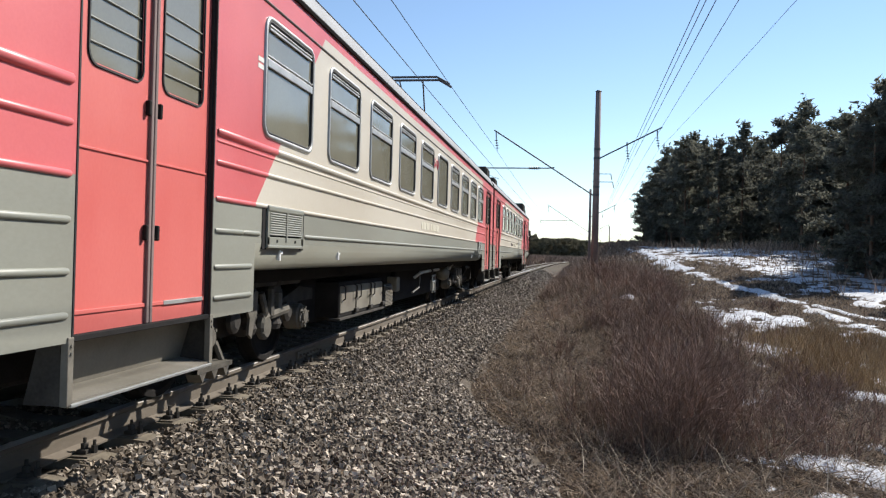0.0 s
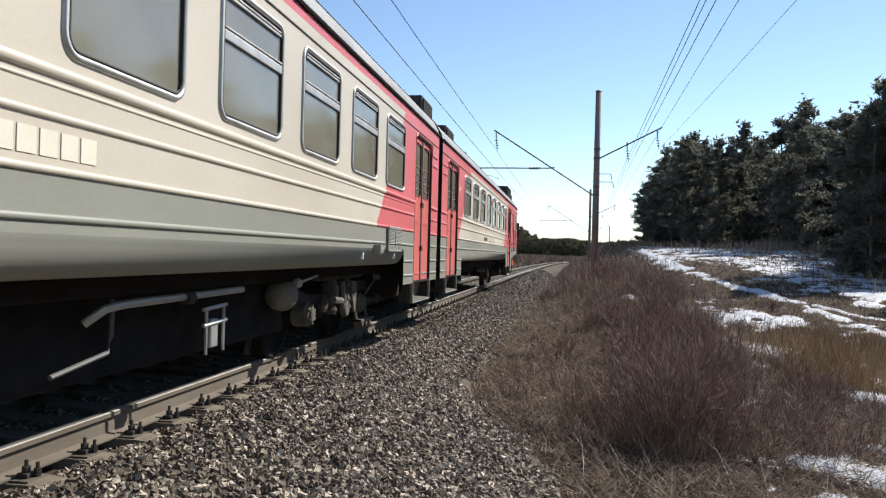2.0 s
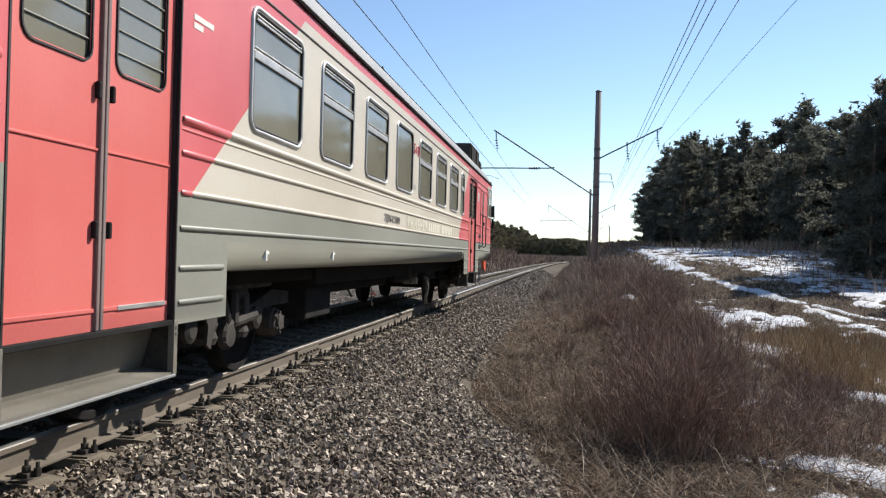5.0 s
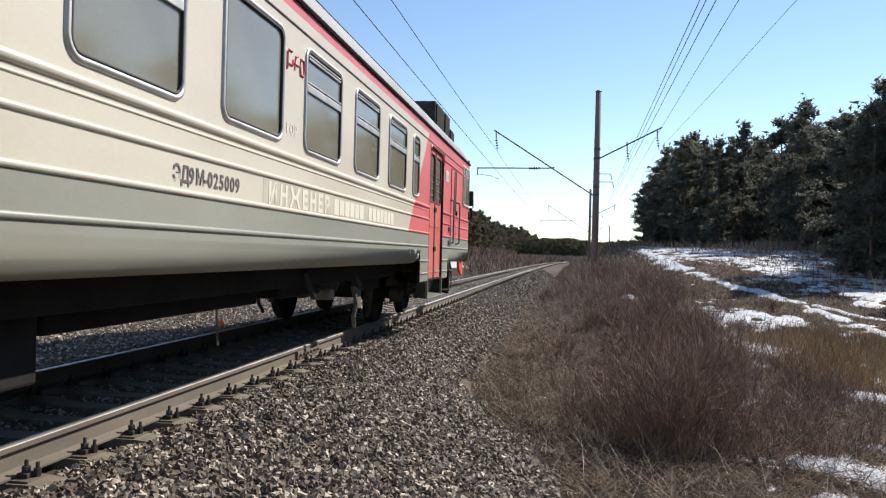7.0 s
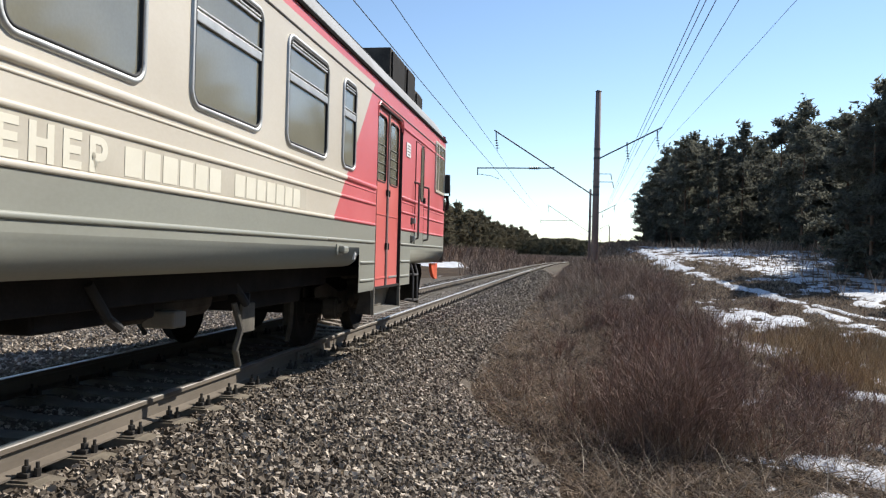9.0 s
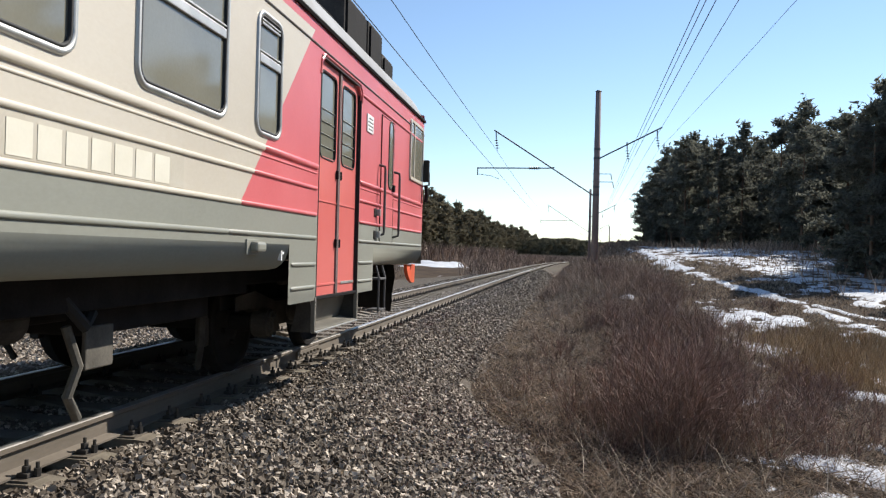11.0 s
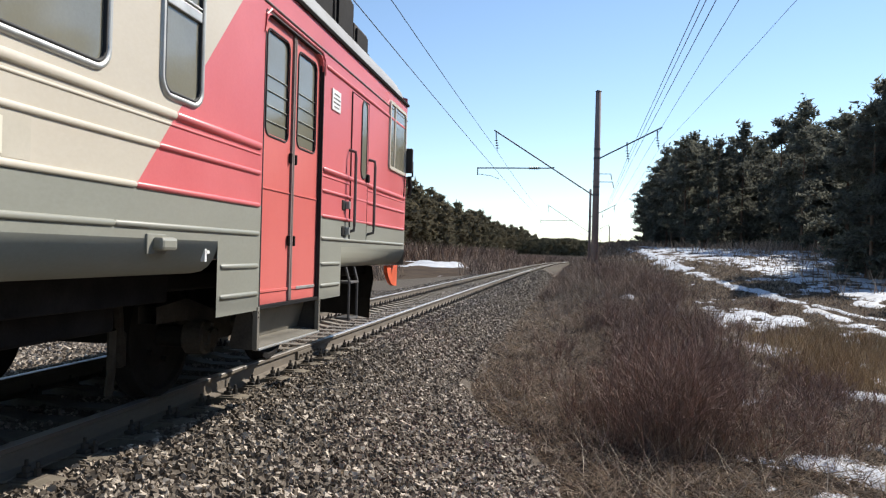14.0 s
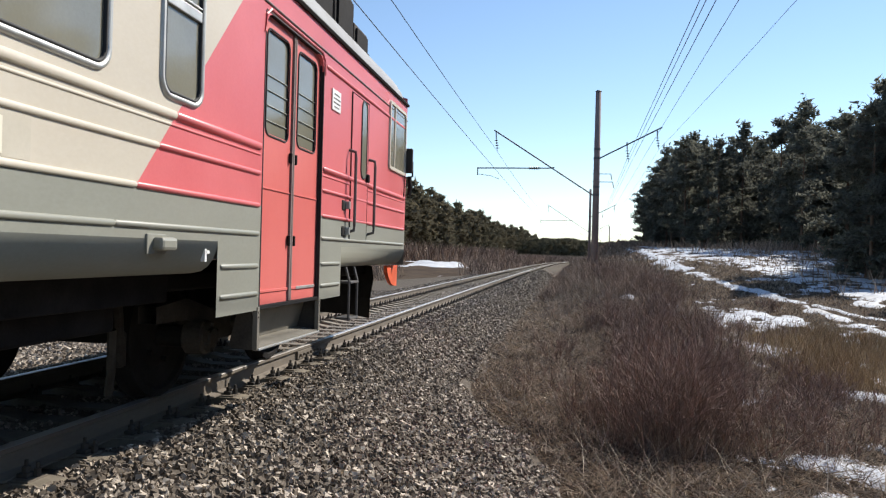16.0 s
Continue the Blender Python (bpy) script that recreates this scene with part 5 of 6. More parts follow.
for y0, y1, z0, x1 in ((-4.5, -3.6, 0.42, 1.2), (-3.5, -0.5, 0.66, 1.15), (-0.05, 1.2, 0.68, 1.2), (1.55, 2.6, 0.72, 1.1), (2.7, 4.3, 0.62, 1.15)):
    equipment(cab_car, "equipment_case", -x1, x1, y0, y1, z0, 0.88, "black")
equipment(cab_car, "battery_case", 1.05, 1.3, 1.28, 1.46, 0.60, 0.72, "box", 0, "dusty pale battery case")
small("air_tank", cab_car, "under", lambda bm: lathe(bm, [(1.1, 0.08), (1.14, 0.14), (2.2, 0.14), (2.24, 0.08)], 16, "y", (1.0, 0, 0.76)), "dark round air tank")
small("drain_hose", cab_car, "rubber", lambda bm: tube(bm, [(1.35, 0.2, 0.95), (1.38, 0.35, 0.75), (1.36, 0.5, 0.68)], 0.03, 8))
small("drain_hose", cab_car, "rubber", lambda bm: tube(bm, [(1.3, 2.2, 0.9), (1.36, 2.35, 0.72), (1.3, 2.5, 0.78)], 0.035, 8))
small("drain_pipe", cab_car, "rail", lambda bm: tube(bm, [(1.1, -1.25, 0.72), (1.12, -1.25, 0.36)], 0.010, 8))
small("drain_cock", cab_car, "orange", lambda bm: [tube(bm, [(1.1, -1.25, 0.55), (1.14, -1.21, 0.54)], 0.016, 8), tube(bm, [(1.14, -1.22, 0.57), (1.15, -1.19, 0.51)], 0.009, 6)], "small red drain cock")
small("brake_pipe", cab_car, "dust", lambda bm: tube(bm, [(1.28, 2.3, 0.72), (1.32, 2.36, 0.50), (1.30, 2.30, 0.34), (1.28, 2.42, 0.20)], 0.028, 8), "bent dusty pipe")
small("bracket_plate", cab_car, "dust", lambda bm: box(bm, 1.24, 1.27, 2.5, 2.78, 0.45, 0.70, 0.01), "dusty bracket plate")

# flexible gangway between the cars
small("gangway", motor_car, "rubber", lambda bm: [box(bm, -0.75 - 0.02 * (k % 2), 0.75 + 0.02 * (k % 2), 10.5 + 0.06 * k, 10.56 + 0.06 * k, 1.1, 3.3 + 0.02 * (k % 2)) for k in range(7)], "black ribbed gangway")
small("end_shield", motor_car, "rubber", lambda bm: box(bm, -1.62, 1.62, 10.50, 10.9, 1.15, 3.5, 0.02))


# ---------------------------------------------------------------- lettering and emblems
def letter_bars(car, name, label, y0, y1, z0, z1, words, material, sgn=1):
    h = new(name)
    h.parent = car
    h["label"] = label
    total = sum(words) + len(words) - 1
    st = (y1 - y0) / total
    k = 0
    for n in words:
        for _ in range(n):
            y = y0 + k * st
            bm = bmesh.new()
            box(bm, HW + 0.001, HW + 0.004, y, y + st * 0.84, z0, z1)
            part("letter_bar", bm, material, h)
            k += 1
        k += 1


small("lettering_film", cab_car, "film", lambda bm: box(bm, HW + 0.0005, HW + 0.0015, -1.9, 2.68, 1.508, 1.70), "weathered darker strip behind the lettering")
letter_bars(cab_car, "painted_name", "cream painted lettering blocks on the beige side", -0.12, 2.54, 1.518, 1.668, (6, 7), "cream")
letter_bars(motor_car, "painted_name", "cream painted lettering blocks on the beige side", -1.2, 0.5, 1.54, 1.655, (5, 6), "cream")


def text_on(car, name, words, y, z, size, material, label, wide=1.0, bold=0.0):
    c = bpy.data.curves.new(name, "FONT")
    c.body, c.size, c.extrude, c.align_x = words, size, 0.001, "LEFT"
    c.space_character, c.offset = 1.05, bold
    tmp = new(name + "_curve", c)
    dg = bpy.context.evaluated_depsgraph_get()
    me = bpy.data.meshes.new_from_object(tmp.evaluated_get(dg))
    bpy.data.objects.remove(tmp)
    me.transform(Matrix.Diagonal((wide, 1, 1, 1)))
    me.materials.clear()
    me.materials.append(M[material])
    ob = new(name, me)
    ob.parent = car
    ob["label"] = label
    ob.matrix_basis = pose(HW + 0.003, y, z, 90, 0, 90)


for k, ch in enumerate("\u0418\u041d\u0416\u0415\u041d\u0415\u0420"):
    text_on(cab_car, "painted_letter", ch, -1.80 + (0, 0.235, 0.47, 0.76, 0.955, 1.18, 1.375)[k], 1.518, 0.208, "cream", "cream painted letter", 1.18, 0.010)
for k, ch in enumerate("\u042d\u04149\u041c-025009"):
    text_on(cab_car, "stencilled_figure", ch, -3.24 + (0, 0.095, 0.195, 0.278, 0.39, 0.44, 0.522, 0.604, 0.686, 0.768, 0.85)[k], 1.545, 0.132, "ink", "dark stencilled figure", 1.0, 0.003)


def emblem(car, y, z):
    e = new("emblem")
    e.parent = car
    e["label"] = "small red emblem shapes"
    for pts in ([(0, -0.03), (0, 0.11), (0.03, 0.13), (0.10, 0.13)], [(0.05, 0.02), (0.11, 0.02), (0.13, 0.07)], [(0.17, 0.0), (0.19, 0.11), (0.25, 0.13)], [(0.16, 0.05), (0.26, 0.05)], [(0.3, 0.05), (0.31, 0.12), (0.38, 0.12), (0.40, 0.05), (0.38, -0.01), (0.31, -0.01), (0.3, 0.05)]):
        bm = bmesh.new()
        tube(bm, [(HW + 0.003, y + a, z + b) for a, b in pts], 0.011, 4)
        part("stroke", bm, "logo", e)


emblem(cab_car, -1.48, 2.62)
emblem(motor_car, -0.2, 2.62)
for car, y, z0 in ((motor_car, -7.5, 2.52), (cab_car, -8.0, 2.52)):
    h = new("door_notice")
    h.parent = car
    h["label"] = "faint white notice bars"
    for k, (w, z) in enumerate(((0.26, z0), (0.12, z0 - 0.05))):
        bm = bmesh.new()
        box(bm, HW + 0.001, HW + 0.003, y - 0.25, y - 0.25 + w, z, z + 0.035)
        part("print_bar", bm, "faint", h)

text_on(cab_car, "faded_lettering", "\u0413\u041e\u0420", -1.46, 2.09, 0.125, "faint", "faded white lettering")


# ---------------------------------------------------------------- snow
def patch(x, y, cx, cy, rx, ry):
    return np.exp(-(((x - cx) / rx) ** 2 + ((y - cy) / ry) ** 2) ** 1.6)


def snow_depth(x, y):
    """Above zero where snow lies: a trodden track, patches below it, the hill and the shaded wood edge."""
    n = fbm(x * 0.7, y * 0.5, 21, 5)
    fine = fbm(x * 2.4, y * 1.4, 23, 5)
    c = np.interp(y, [14, 24, 27, 34, 38, 44, 56, 68, 87], [9.5, 9.21, 9.05, 8.83, 8.4, 7.94, 7.91, 8.14, 8.64])
    track = 0.85 * np.exp(-((x - c) / (0.34 + 0.30 * smooth(42, 62, y))) ** 2) * smooth(15, 21, y) * (1 - smooth(90, 98, y))
    c2 = np.interp(y, [16, 26, 29.5, 31.8, 35.4, 40], [12.5, 11.0, 9.96, 9.2, 8.9, 9.0])
    strand = 0.75 * np.exp(-((x - c2) / 0.30) ** 2) * smooth(16, 22, y) * (1 - smooth(37, 40, y))
    hill = 0.52 * smooth(54, 68, y) * smooth(0.0, 1.6, x - 0.1 * y)
    shade = 0.55 * smooth(10.0, 12.5, x) * smooth(30, 37, y)
    spots_ = [patch(x, y, *p[:4]) * p[4] for p in (
        (5.9, 27.0, 1.4, 5.0, 0.72), (4.6, 19.0, 1.2, 2.6, 0.55), (5.9, 17.0, 0.6, 0.6, 0.55), (7.9, 22.5, 0.7, 0.5, 0.6), (4.6, 12.45, 0.75, 0.40, 0.85),
        (3.2, 12.1, 0.9, 0.35, 0.38), (3.05, 9.0, 0.65, 0.40, 0.62), (3.0, 7.6, 0.85, 0.85, 0.72), (11.6, 32.6, 0.8, 0.9, 0.7), (11.0, 43.5, 1.6, 0.9, 0.6), (6.6, 7.0, 3.0, 9.0, 0.6))]
    return np.maximum.reduce([track, strand, hill, shade, *spots_]) - 0.42 + 0.45 * n + 0.72 * fine


def snow_sheet(x, y):
    d = snow_depth(x, y)
    return ground_z(x, y) + np.clip(0.14 * d, -0.08, 0.05) + 0.01 * fbm(x * 4, y * 4, 30, 2)


sx = lines([(1.6, 5, 0.07), (5, 14, 0.12), (14, 34, 0.4), (34, 90, 2.0)])
sy = lines([(-8, 3, 0.5), (3, 14, 0.07), (14, 36, 0.15), (36, 60, 0.4), (60, 130, 1.0), (130, 260, 6)])
ob = thing("snow", "patchy thawing white snow over dead grass", "snow", kind="stuff", data=big("snow", *sheet(sx, sy, snow_sheet), "snow"))
ob.data.shade_smooth()


def snow_left(x, y):
    d = 0.55 * fbm(x * 0.12, y * 0.05, 40, 4) + 1.1 * np.exp(-((x + 18.5) / 4.2) ** 2 - ((y - 116) / 20) ** 2) - 0.42 + 0.35 * fbm(x * 0.9, y * 0.4, 42, 2)
    return ground_z(x, y) + np.clip(0.5 * d, -0.15, 0.30)


ob = thing("snow_bank", "thin strip of old snow across the track", "snow", kind="stuff",
           data=big("snow_bank", *sheet(lines([(-28, -11, 0.3)]), lines([(70, 170, 0.6)]), snow_left), "snow"))
ob.data.shade_smooth()


# ---------------------------------------------------------------- dead grass and shrubs
def stems(P, D, length, width, curl, g):
    """Thin bent blades: base points, directions, lengths. Five corners and three triangles each."""
    n = len(P)
    side = np.cross(D, g.normal(size=(n, 3)))
    side /= np.linalg.norm(side, axis=1)[:, None] + 1e-9
    bend = g.normal(size=(n, 3)) * curl[:, None] * length[:, None]
    bend[:, 2] = -np.abs(bend[:, 2]) * 0.6
    mid = P + D * length[:, None] * 0.55 + bend * 0.25
    tip = P + D * length[:, None] + bend
    w = side * width[:, None]
    V = np.stack([P - w, P + w, mid - w * 0.7, mid + w * 0.7, tip], 1).reshape(-1, 3)
    b = 5 * np.arange(n)[:, None]
    return V, np.concatenate([b + [0, 1, 3], b + [0, 3, 2], b + [2, 3, 4]])


def scatter(n, area, dens, g):
    x0, x1, y0, y1 = area
    out = []
    while sum(map(len, out)) < n:
        x, y = g.uniform(x0, x1, 4 * n), y0 + (y1 - y0) * g.random(4 * n) ** 1.6
        keep = g.random(4 * n) < dens(x, y)
        out.append(np.stack([x[keep], y[keep]], 1))
    return np.concatenate(out)[:n]


def upright(n, tilt, g):
    D = np.stack([g.normal(0, tilt, n), g.normal(0, tilt, n), np.ones(n)], 1)
    return D / np.linalg.norm(D, axis=1)[:, None]


g = np.random.default_rng(99)


def bank(x, y):
    """Where the dead growth is thick: along the foot of the ballast."""
    edge = smooth(0.0, 0.7, x - toe(y) + 0.25 * fbm(x * 1.5, y * 1.5, 50, 2))
    bare = 0.35 + 0.65 * smooth(-0.25, 0.35, fbm(x * 0.7, y * 0.45, 51, 3))
    outer = 1 - 0.9 * smooth(2.0, 4.2, x - 0.07 * y)
    return edge * bare * outer


def on_ground(Q):
    return np.stack([Q[:, 0], Q[:, 1], ground_z(Q[:, 0], Q[:, 1]) - 0.02], 1)


# low matted grass
def litter(x, y):
    return smooth(-0.15, 0.35, x - toe(y) + 0.3 * fbm(x * 1.5, y * 1.5, 50, 2)) * (0.42 + 0.58 * smooth(-0.2, 0.3, fbm(x * 0.9, y * 0.7, 52, 3))) * (1 - 0.8 * smooth(2.2, 3.6, x - 0.06 * y))


Q = np.concatenate([scatter(84000, (-1.9, 4.2, 4.2, 22.0), litter, g), scatter(26000, (-2.2, 9.0, 16.0, 64.0), litter, g), scatter(14000, (-0.2, 6.0, -8.0, 4.4), litter, g)])
n = len(Q)
D = upright(n, 1.5, g)
V1, F1 = stems(on_ground(Q) + [0, 0, 0.015], D, g.uniform(0.08, 0.30, n), g.uniform(0.0014, 0.0036, n) * (1 + Q[:, 1] / 14), np.full(n, 0.35), g)
thing("dead_grass", "matted dry brown grass on the bank", "grass", kind="stuff", data=big("dead_grass", V1, F1, "straw"))

# tall stalks in clumps
C = scatter(270, (-1.4, 6.5, 7.8, 62.0), lambda x, y: bank(x, y) * (0.05 + 0.95 * np.exp(-((x - 0.75 - 0.078 * np.minimum(y, 16)) / (0.62 + 0.026 * y)) ** 2)), g)
rep = 75
idx = np.repeat(np.arange(len(C)), rep)
Q = C[idx] + g.normal(0, 0.21, (len(idx), 2)) * (0.6 + 0.02 * C[idx, 1:2])
n = len(Q)
ok = Q[:, 0] > toe(Q[:, 1]) + 0.1
Q, idx = Q[ok], idx[ok]
n = len(Q)
H = ((0.24 + 0.34 * g.random(len(C))) * (1 + 0.9 * smooth(13, 28, C[:, 1])))[idx] * g.uniform(0.45, 1.15, n)
V2, F2 = stems(on_ground(Q), upright(n, 0.34, g), H, g.uniform(0.0011, 0.0024, n) * (1 + Q[:, 1] / 16), np.full(n, 0.18), g)
thing("tall_dead_stalks", "thick stand of dry brown stalks beside the ballast", "dry weeds", kind="stuff", data=big("tall_dead_stalks", V2, F2, "twig"))

# yellow grass beside the snow
C = scatter(58, (3.8, 8.0, 12.5, 24.0), lambda x, y: np.exp(-((x - 0.32 * y) / 1.2) ** 2), g)
idx = np.repeat(np.arange(len(C)), 110)
Q = C[idx] + g.normal(0, 0.28, (len(idx), 2))
n = len(Q)
Vg, Fg = stems(on_ground(Q), upright(n, 0.3, g), g.uniform(0.25, 0.72, n), g.uniform(0.0014, 0.003, n) * (1 + Q[:, 1] / 16), np.full(n, 0.2), g)
thing("yellow_grass", "tufts of dry yellow-brown grass beside the snow", "grass", kind="stuff", data=big("yellow_grass", Vg, Fg, "gold"))

# thin brown tussocks over the thawing ground
Q = scatter(60000, (3.0, 22.0, 9.0, 75.0), lambda x, y: smooth(2.6, 4.6, x - 0.03 * y) * (0.06 + smooth(0.1, -0.2, snow_depth(x, y))), g)
n = len(Q)
Vt, Ft = stems(on_ground(Q), upright(n, 0.9, g), g.uniform(0.08, 0.34, n), g.uniform(0.002, 0.0045, n) * (1 + Q[:, 1] / 12), np.full(n, 0.3), g)
thing("tussock_grass", "thin dead grass between the snow patches", "grass", kind="stuff", data=big("tussock_grass", Vt, Ft, "straw"))

# paler single stalks, some fallen
Q = scatter(1900, (-1.2, 6.0, 5.0, 30.0), bank, g)
n = len(Q)
V3, F3 = stems(on_ground(Q), upright(n, 1.1, g), g.uniform(0.25, 0.75, n), g.uniform(0.0012, 0.0025, n) * (1 + Q[:, 1] / 18), np.full(n, 0.15), g)
thing("pale_stalks", "pale dry stalks leaning over the weeds", "dry weeds", kind="stuff", data=big("pale_stalks", V3, F3, "pale_straw"))


def shrub(x, y, h, seed):
    """A leafless shrub: many forked twigs from one foot."""
    gg = np.random.default_rng(seed)
    P, Dn, Ln, W = [], [], [], []
    z = float(ground_z(x, y)) - 0.03
    for _ in range(34):
        d = upright(1, 0.42, gg)[0]
        ln = h * gg.uniform(0.6, 1.0)
        p = np.array([x, y, z]) + np.array([*gg.normal(0, 0.14, 2), 0])
        P.append(p), Dn.append(d), Ln.append(ln), W.append(0.0034)
        for _ in range(12):
            u = gg.uniform(0.25, 0.95)
            q = p + d * ln * u
            e = d + gg.normal(0, 0.45, 3)
            e /= np.linalg.norm(e)
            P.append(q), Dn.append(e), Ln.append(ln * gg.uniform(0.15, 0.4)), W.append(0.0016)
    P, Dn, Ln, W = map(np.array, (P, Dn, Ln, W))
    V, F = stems(P, Dn, Ln, W * (1 + y / 16), np.full(len(P), 0.1), gg)
    V = V - np.array([x, y, z])
    ob = thing("bare_shrub", "leafless brown shrub among dry grass", "shrub", group="shrubs on the bank", data=big("bare_shrub", V, F, "dark_twig"))
    ob.location = (x, y, z)


for k in range(84):
    y = 8.0 + 26 * g.random() ** 1.6
    x = 0.35 + 0.11 * min(y, 20) + g.normal(0, 0.42 + 0.02 * y)
    if k % 7 == 0:
        x = 1.4 + 0.17 * y + g.normal(0, 1.0)
    if x > float(toe(y)) + 0.4:
        shrub(x, y, g.uniform(0.65, 1.2) if k % 7 else g.uniform(0.35, 0.6), 300 + k)
for k in range(13):
    shrub(1.35 + g.normal(0, 0.35), 10.2 + g.normal(0, 1.0), g.uniform(0.55, 0.9), 420 + k)
for k in range(10):
    y = g.uniform(9.6, 13.5)
    shrub(0.29 * y + g.normal(0, 0.4), y, g.uniform(0.3, 0.65), 460 + k)

def thawed(x, y):
    """The bare open strip across the track, round the old snow bank."""
    return 1 - smooth(-0.225, -0.205, x / y) * (1 - smooth(-0.135, -0.115, x / y)) * smooth(40, 50, y) * (1 - smooth(135, 150, y))


# coarse dead grass on both sides farther along the line
Q = np.concatenate([scatter(26000, (-3.5, 60.0, 34.0, 420.0), lambda x, y: smooth(0.0, 0.5, x - toe(y)) * (1 - smooth(3.2 + 0.02 * y, 5.5 + 0.04 * y, x - track_x(y) - 3.9)), g),
                    scatter(15000, (-30.0, -6.0, 12.0, 320.0), lambda x, y: smooth(-0.2, 0.5, track_x(y) - x - toe_left(y)) * thawed(x, y), g)])
n = len(Q)
Vc, Fc = stems(on_ground(Q), upright(n, 0.5, g), g.uniform(0.25, 0.75, n), g.uniform(0.006, 0.014, n) * (1 + Q[:, 1] / 60), np.full(n, 0.25), g)
thing("coarse_grass", "coarse brown dead grass along the embankment", "grass", kind="stuff", data=big("coarse_grass", Vc, Fc, "twig"))

# brush along the far side of the track and at the wood's edge
Q = np.concatenate([scatter(24000, (-36.0, -6.0, 8.0, 480.0), lambda x, y: smooth(0.2, 1.2, track_x(y) - x - toe_left(y)) * thawed(x, y) * (0.25 + 0.75 * smooth(-0.1, 0.3, fbm(x * 0.25, y * 0.12, 60, 3))), g),
                    scatter(10000, (11.0, 40.0, 36.0, 110.0), lambda x, y: smooth(-0.1, 0.4, fbm(x * 0.3, y * 0.2, 61, 3)) * (0.1 + smooth(16, 22, x)), g)])
n = len(Q)
V4, F4 = stems(on_ground(Q), upright(n, 0.3, g), g.uniform(0.5, 1.7, n), g.uniform(0.006, 0.014, n) * (1 + Q[:, 1] / 40), np.full(n, 0.2), g)
thing("bare_brush", "brown leafless brush along the woods", "brush", kind="stuff", data=big("bare_brush", V4, F4, "twig"))

# brown thicket along the far bend, before the woods
Q = np.concatenate([scatter(9000, (-34.0, 14.0, 110.0, 520.0), lambda x, y: smooth(0.3, 1.5, track_x(y) - x - toe_left(y)) * thawed(x, y), g),
                    scatter(5000, (-2.0, 60.0, 135.0, 420.0), lambda x, y: smooth(0.3, 1.5, x - toe(y)) * (1 - smooth(14, 18, x - track_x(y))), g)])
n = len(Q)
V5, F5 = stems(on_ground(Q), upright(n, 0.3, g), g.uniform(0.8, 2.0, n), g.uniform(0.04, 0.09, n), np.full(n, 0.2), g)
Q = scatter(6000, (-37.0, -24.0, 66.0, 420.0), lambda x, y: thawed(x, y) * (0.2 + 0.8 * smooth(-0.1, 0.3, fbm(x * 0.2, y * 0.08, 63, 3))), g)
n = len(Q)
V6, F6 = stems(on_ground(Q), upright(n, 0.22, g), g.uniform(2.0, 5.0, n), g.uniform(0.02, 0.05, n) * (1 + Q[:, 1] / 120), np.full(n, 0.15), g)
thing("thicket", "brown leafless thicket before the far woods", "brush", kind="stuff", data=big("thicket", np.concatenate([V5, V6]), np.concatenate([F5, F6 + len(V5)]), "twig"))


# ---------------------------------------------------------------- ballast stones
def stone_shapes(count, g):
    cube = np.array([(x, y, z) for z in (-1, 1) for y in (-1, 1) for x in (-1, 1)], float)
    tri = np.array([(0, 2, 3), (0, 3, 1), (4, 5, 7), (4, 7, 6), (0, 1, 5), (0, 5, 4), (2, 6, 7), (2, 7, 3), (0, 4, 6), (0, 6, 2), (1, 3, 7), (1, 7, 5)])
    out = []
    for _ in range(count):
        v = cube * np.array([g.uniform(0.8, 1.1), g.uniform(0.5, 0.9), g.uniform(0.3, 0.7)]) + g.normal(0, 0.22, (8, 3))
        out.append(v / np.abs(v).max())
    return out, tri


SHAPES, TRI = stone_shapes(24, g)


def turn(n, g):
    q = g.normal(size=(n, 4))
    q /= np.linalg.norm(q, axis=1)[:, None]
    w, x, y, z = q.T
    return np.stack([1 - 2 * (y * y + z * z), 2 * (x * y - z * w), 2 * (x * z + y * w), 2 * (x * y + z * w), 1 - 2 * (x * x + z * z), 2 * (y * z - x * w), 2 * (x * z - y * w), 2 * (y * z + x * w), 1 - 2 * (x * x + y * y)], 1).reshape(n, 3, 3)


def stones(Q, size, g, lift=0.45):
    n = len(Q)
    z = ballast_z(Q[:, 0], Q[:, 1])
    z = np.where(Q[:, 0] > toe(Q[:, 1]) - 0.05, ground_z(Q[:, 0], Q[:, 1]), z)
    kind = g.integers(0, len(SHAPES), n)
    base = np.array(SHAPES)[kind]
    V = np.einsum("nij,nkj->nki", turn(n, g), base) * size[:, None, None]
    V = V + np.stack([Q[:, 0], Q[:, 1], z + size * lift], 1)[:, None]
    F = (8 * np.arange(n)[:, None, None] + TRI[None]).reshape(-1, 3)
    return V.reshape(-1, 3), F


def bed(x, y):
    o = x - track_x(y)
    rail = (np.abs(np.abs(o) - 0.797) > 0.11)
    ph = np.abs(((y - SLEEPER_START) / SLEEPER_STEP + 0.5) % 1 - 0.5) * SLEEPER_STEP
    beam = (ph < 0.12) & (np.abs(o) < 1.16)
    return rail * (~beam) * (x < toe(y) + 0.05 + 0.35 * fbm(x * 2, y * 2, 70, 2))


parts = []
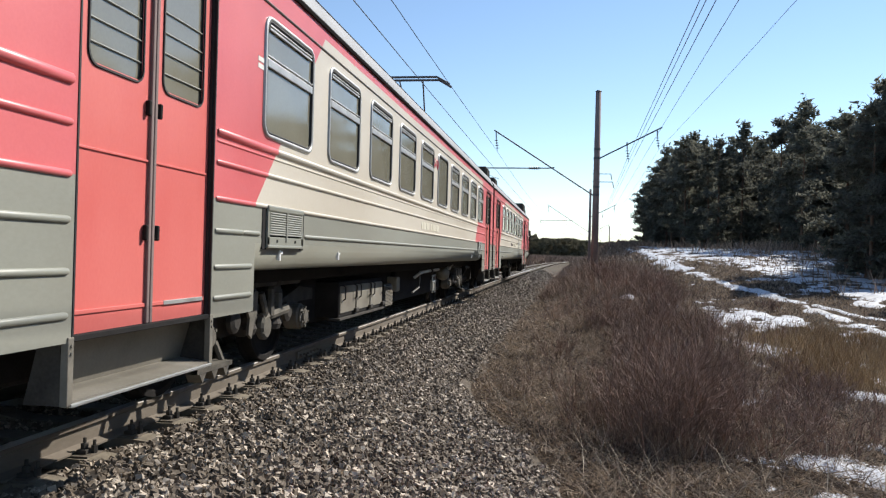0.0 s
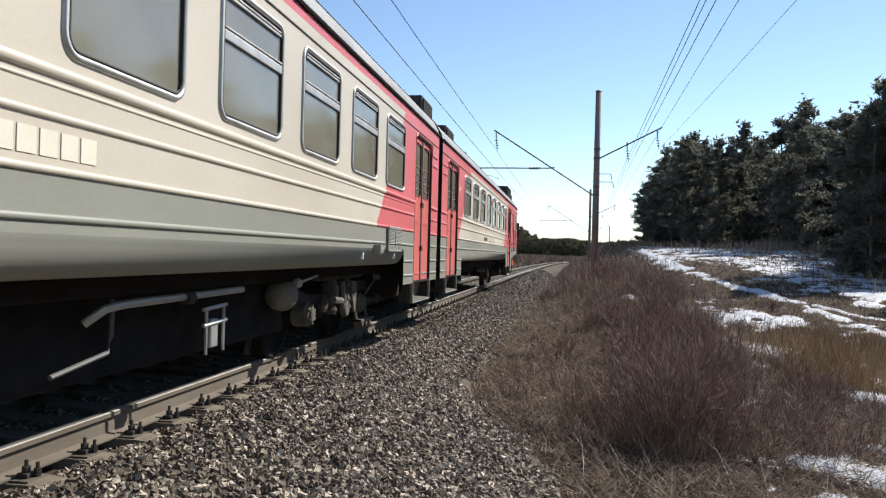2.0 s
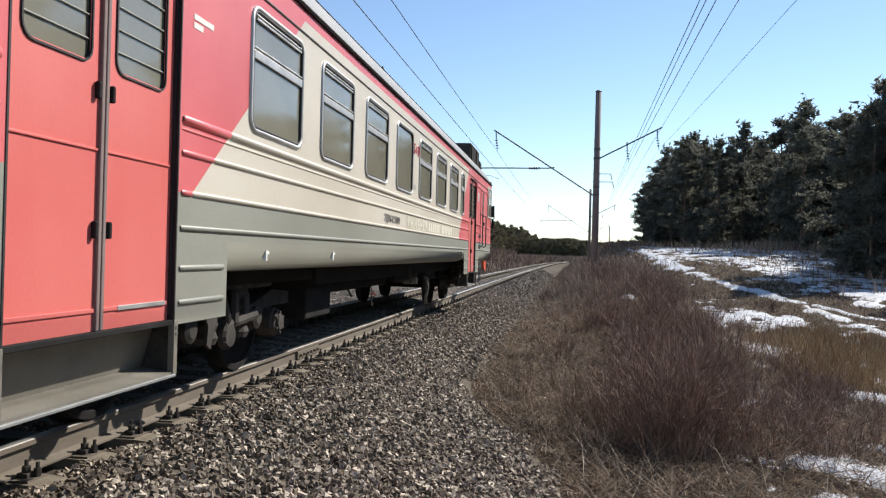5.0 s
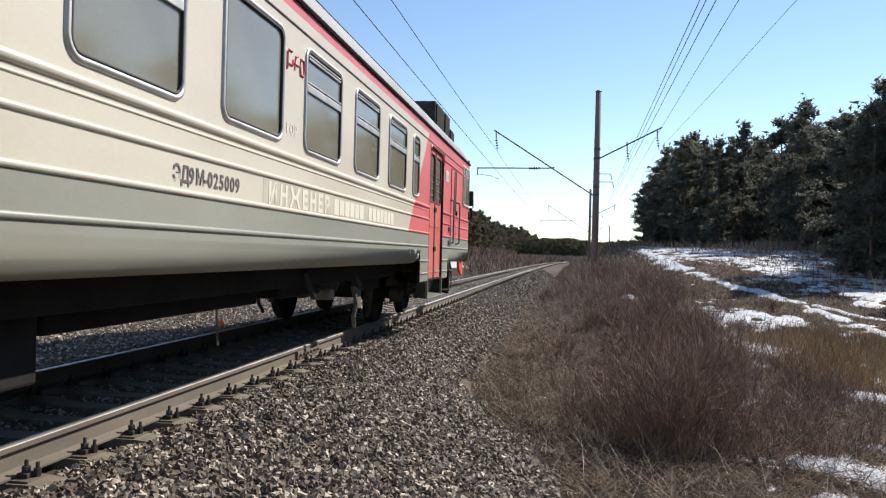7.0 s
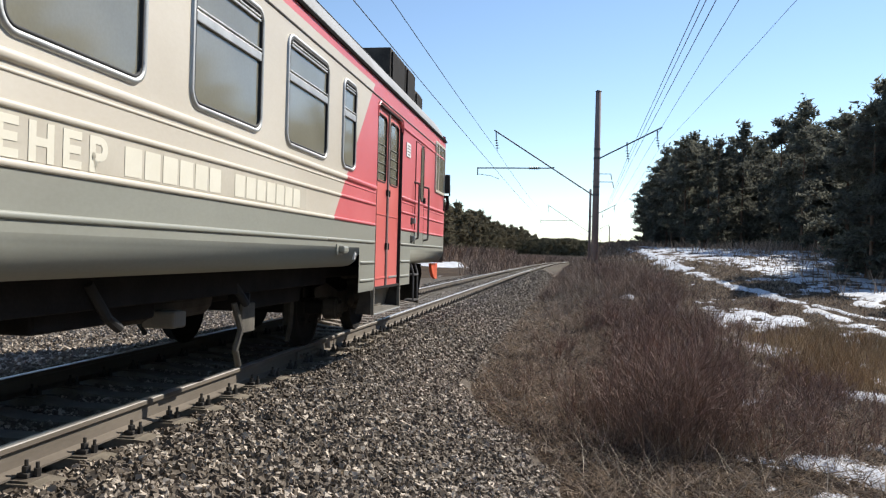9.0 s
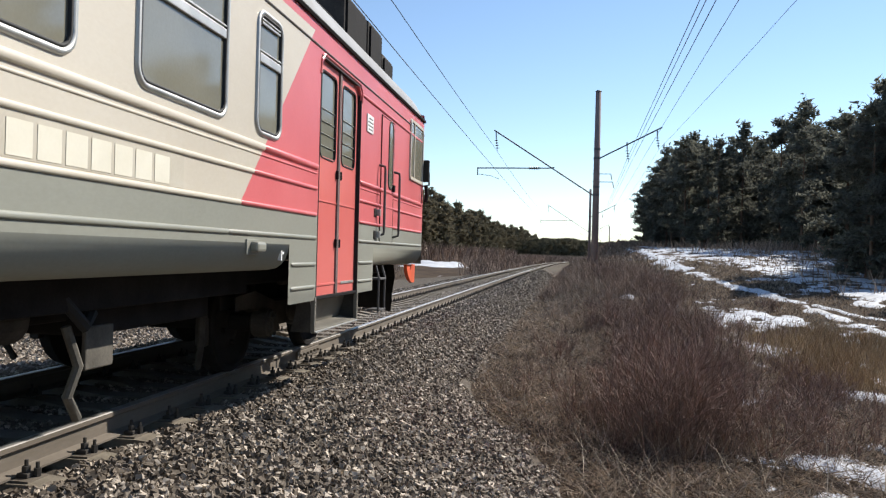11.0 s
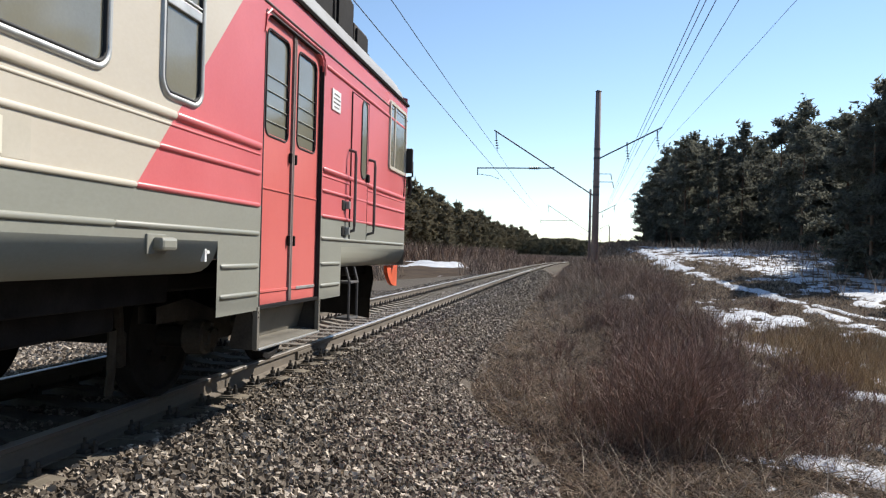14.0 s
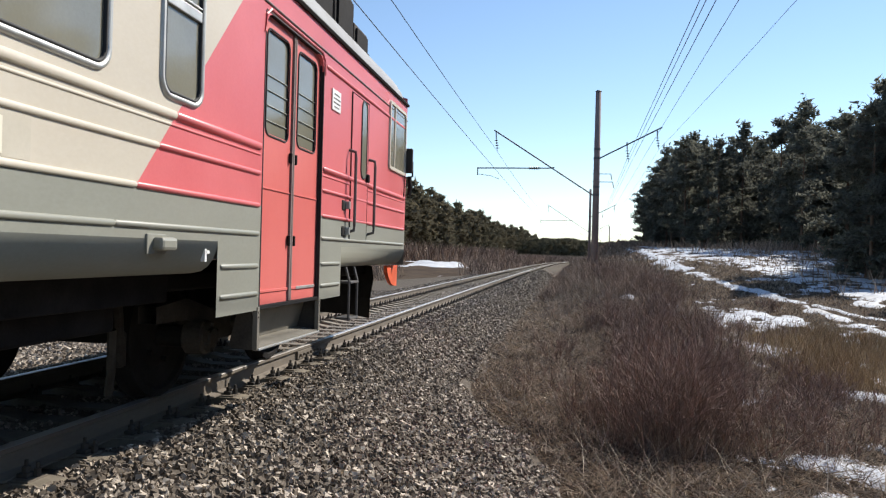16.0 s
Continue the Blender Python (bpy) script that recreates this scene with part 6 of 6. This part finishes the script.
for n, area, s0, s1 in ((46000, (-6.0, 0.5, 3.0, 13.0), 0.013, 0.031), (25000, (-6.2, -1.2, 12.0, 32.0), 0.017, 0.034), (9000, (-7.6, -1.0, 30.0, 75.0), 0.03, 0.055), (46000, (-13.9, -5.5, 9.0, 34.0), 0.028, 0.05), (15000, (-6.0, 0.4, -8.0, 3.0), 0.018, 0.034)):
    x0, x1, y0, y1 = area
    P = []
    while sum(map(len, P)) < n:
        x, y = g.uniform(x0, x1, n), g.uniform(y0, y1, n)
        k = bed(x, y) > 0.5
        P.append(np.stack([x[k], y[k]], 1))
    parts.append(stones(np.concatenate(P)[:n], g.uniform(s0, s1, n), g))
off, VV, FF = 0, [], []
for V, F in parts:
    VV.append(V), FF.append(F + off)
    off += len(V)
ob = tagged(new("gravel", big("gravel", np.concatenate(VV), np.concatenate(FF), "stone", True)), "loose crushed grey stones of the ballast", "gravel", kind="stuff")

# stones scattered into the grass at the foot, and the nearest ones singly
meshes = [big("stone", v, TRI, "stone", True) for v in SHAPES]
k = 0
while k < 300:
    x, y = g.uniform(-2.6, 0.35), g.uniform(3.9, 6.6)
    if float(bed(x, y)) < 0.5:
        continue
    s = float(g.uniform(0.022, 0.036))
    ob = new("stone", meshes[k % len(meshes)])
    ob.parent = ballast
    ob.matrix_basis = Matrix.LocRotScale((x, y, float(ballast_z(x, y)) + s * 0.5), Euler(tuple(g.uniform(0, 6.28, 3))), (s, s, s))
    k += 1


# ---------------------------------------------------------------- motion of the train
FRONT = [(0.0, 45.0), (0.5, 42.38), (1.0, 39.78), (1.5, 37.28), (2.0, 34.84), (2.5, 32.58), (3.0, 30.45), (3.5, 28.48), (4.0, 26.55), (4.5, 24.75),
         (5.0, 23.1), (5.5, 21.58), (6.0, 20.24), (6.5, 19.02), (7.0, 17.87), (7.5, 16.81), (8.0, 15.87), (8.5, 15.03), (9.0, 14.26), (9.5, 13.6),
         (10.0, 13.0), (10.5, 12.5), (11.0, 12.08), (11.5, 11.68), (12.0, 11.36), (12.5, 11.08), (13.0, 10.89), (13.5, 10.79), (14.0, 10.76), (16.0, 10.76)]


def front_y(t):
    ts, fs = [a for a, _ in FRONT], [b for _, b in FRONT]
    for k in range(len(ts) - 1):
        if t <= ts[k + 1]:
            h = ts[k + 1] - ts[k]
            u = (t - ts[k]) / h

            def slope(j):
                return 0.0 if j in (len(ts) - 1, len(ts) - 2) else (fs[min(j + 1, len(ts) - 1)] - fs[max(j - 1, 0)]) / (ts[min(j + 1, len(ts) - 1)] - ts[max(j - 1, 0)])
            a, b = slope(k) * h, slope(k + 1) * h
            return fs[k] + a * u + (3 * (fs[k + 1] - fs[k]) - 2 * a - b) * u * u + (a + b - 2 * (fs[k + 1] - fs[k])) * u ** 3
    return fs[-1]


def car_pose(centre):
    x = float((track_x(centre - 7.3) + track_x(centre + 7.3)) / 2)
    return pose(x, centre, 0, 0, 0, -math.degrees(math.atan2(float(track_x(centre + 7.3) - track_x(centre - 7.3)), 14.6)))


def motions():
    times = [0.1 * k for k in range(161)]
    walk(cab_car, [(t, car_pose(front_y(t) - 10.5)) for t in times])
    walk(motor_car, [(t, car_pose(front_y(t) - 31.92)) for t in times])
    for ob, at in WHEELS:
        walk(ob, [(t, pose(*at, -math.degrees((front_y(t) - front_y(16.0)) / 0.475))) for t in times])


motions()
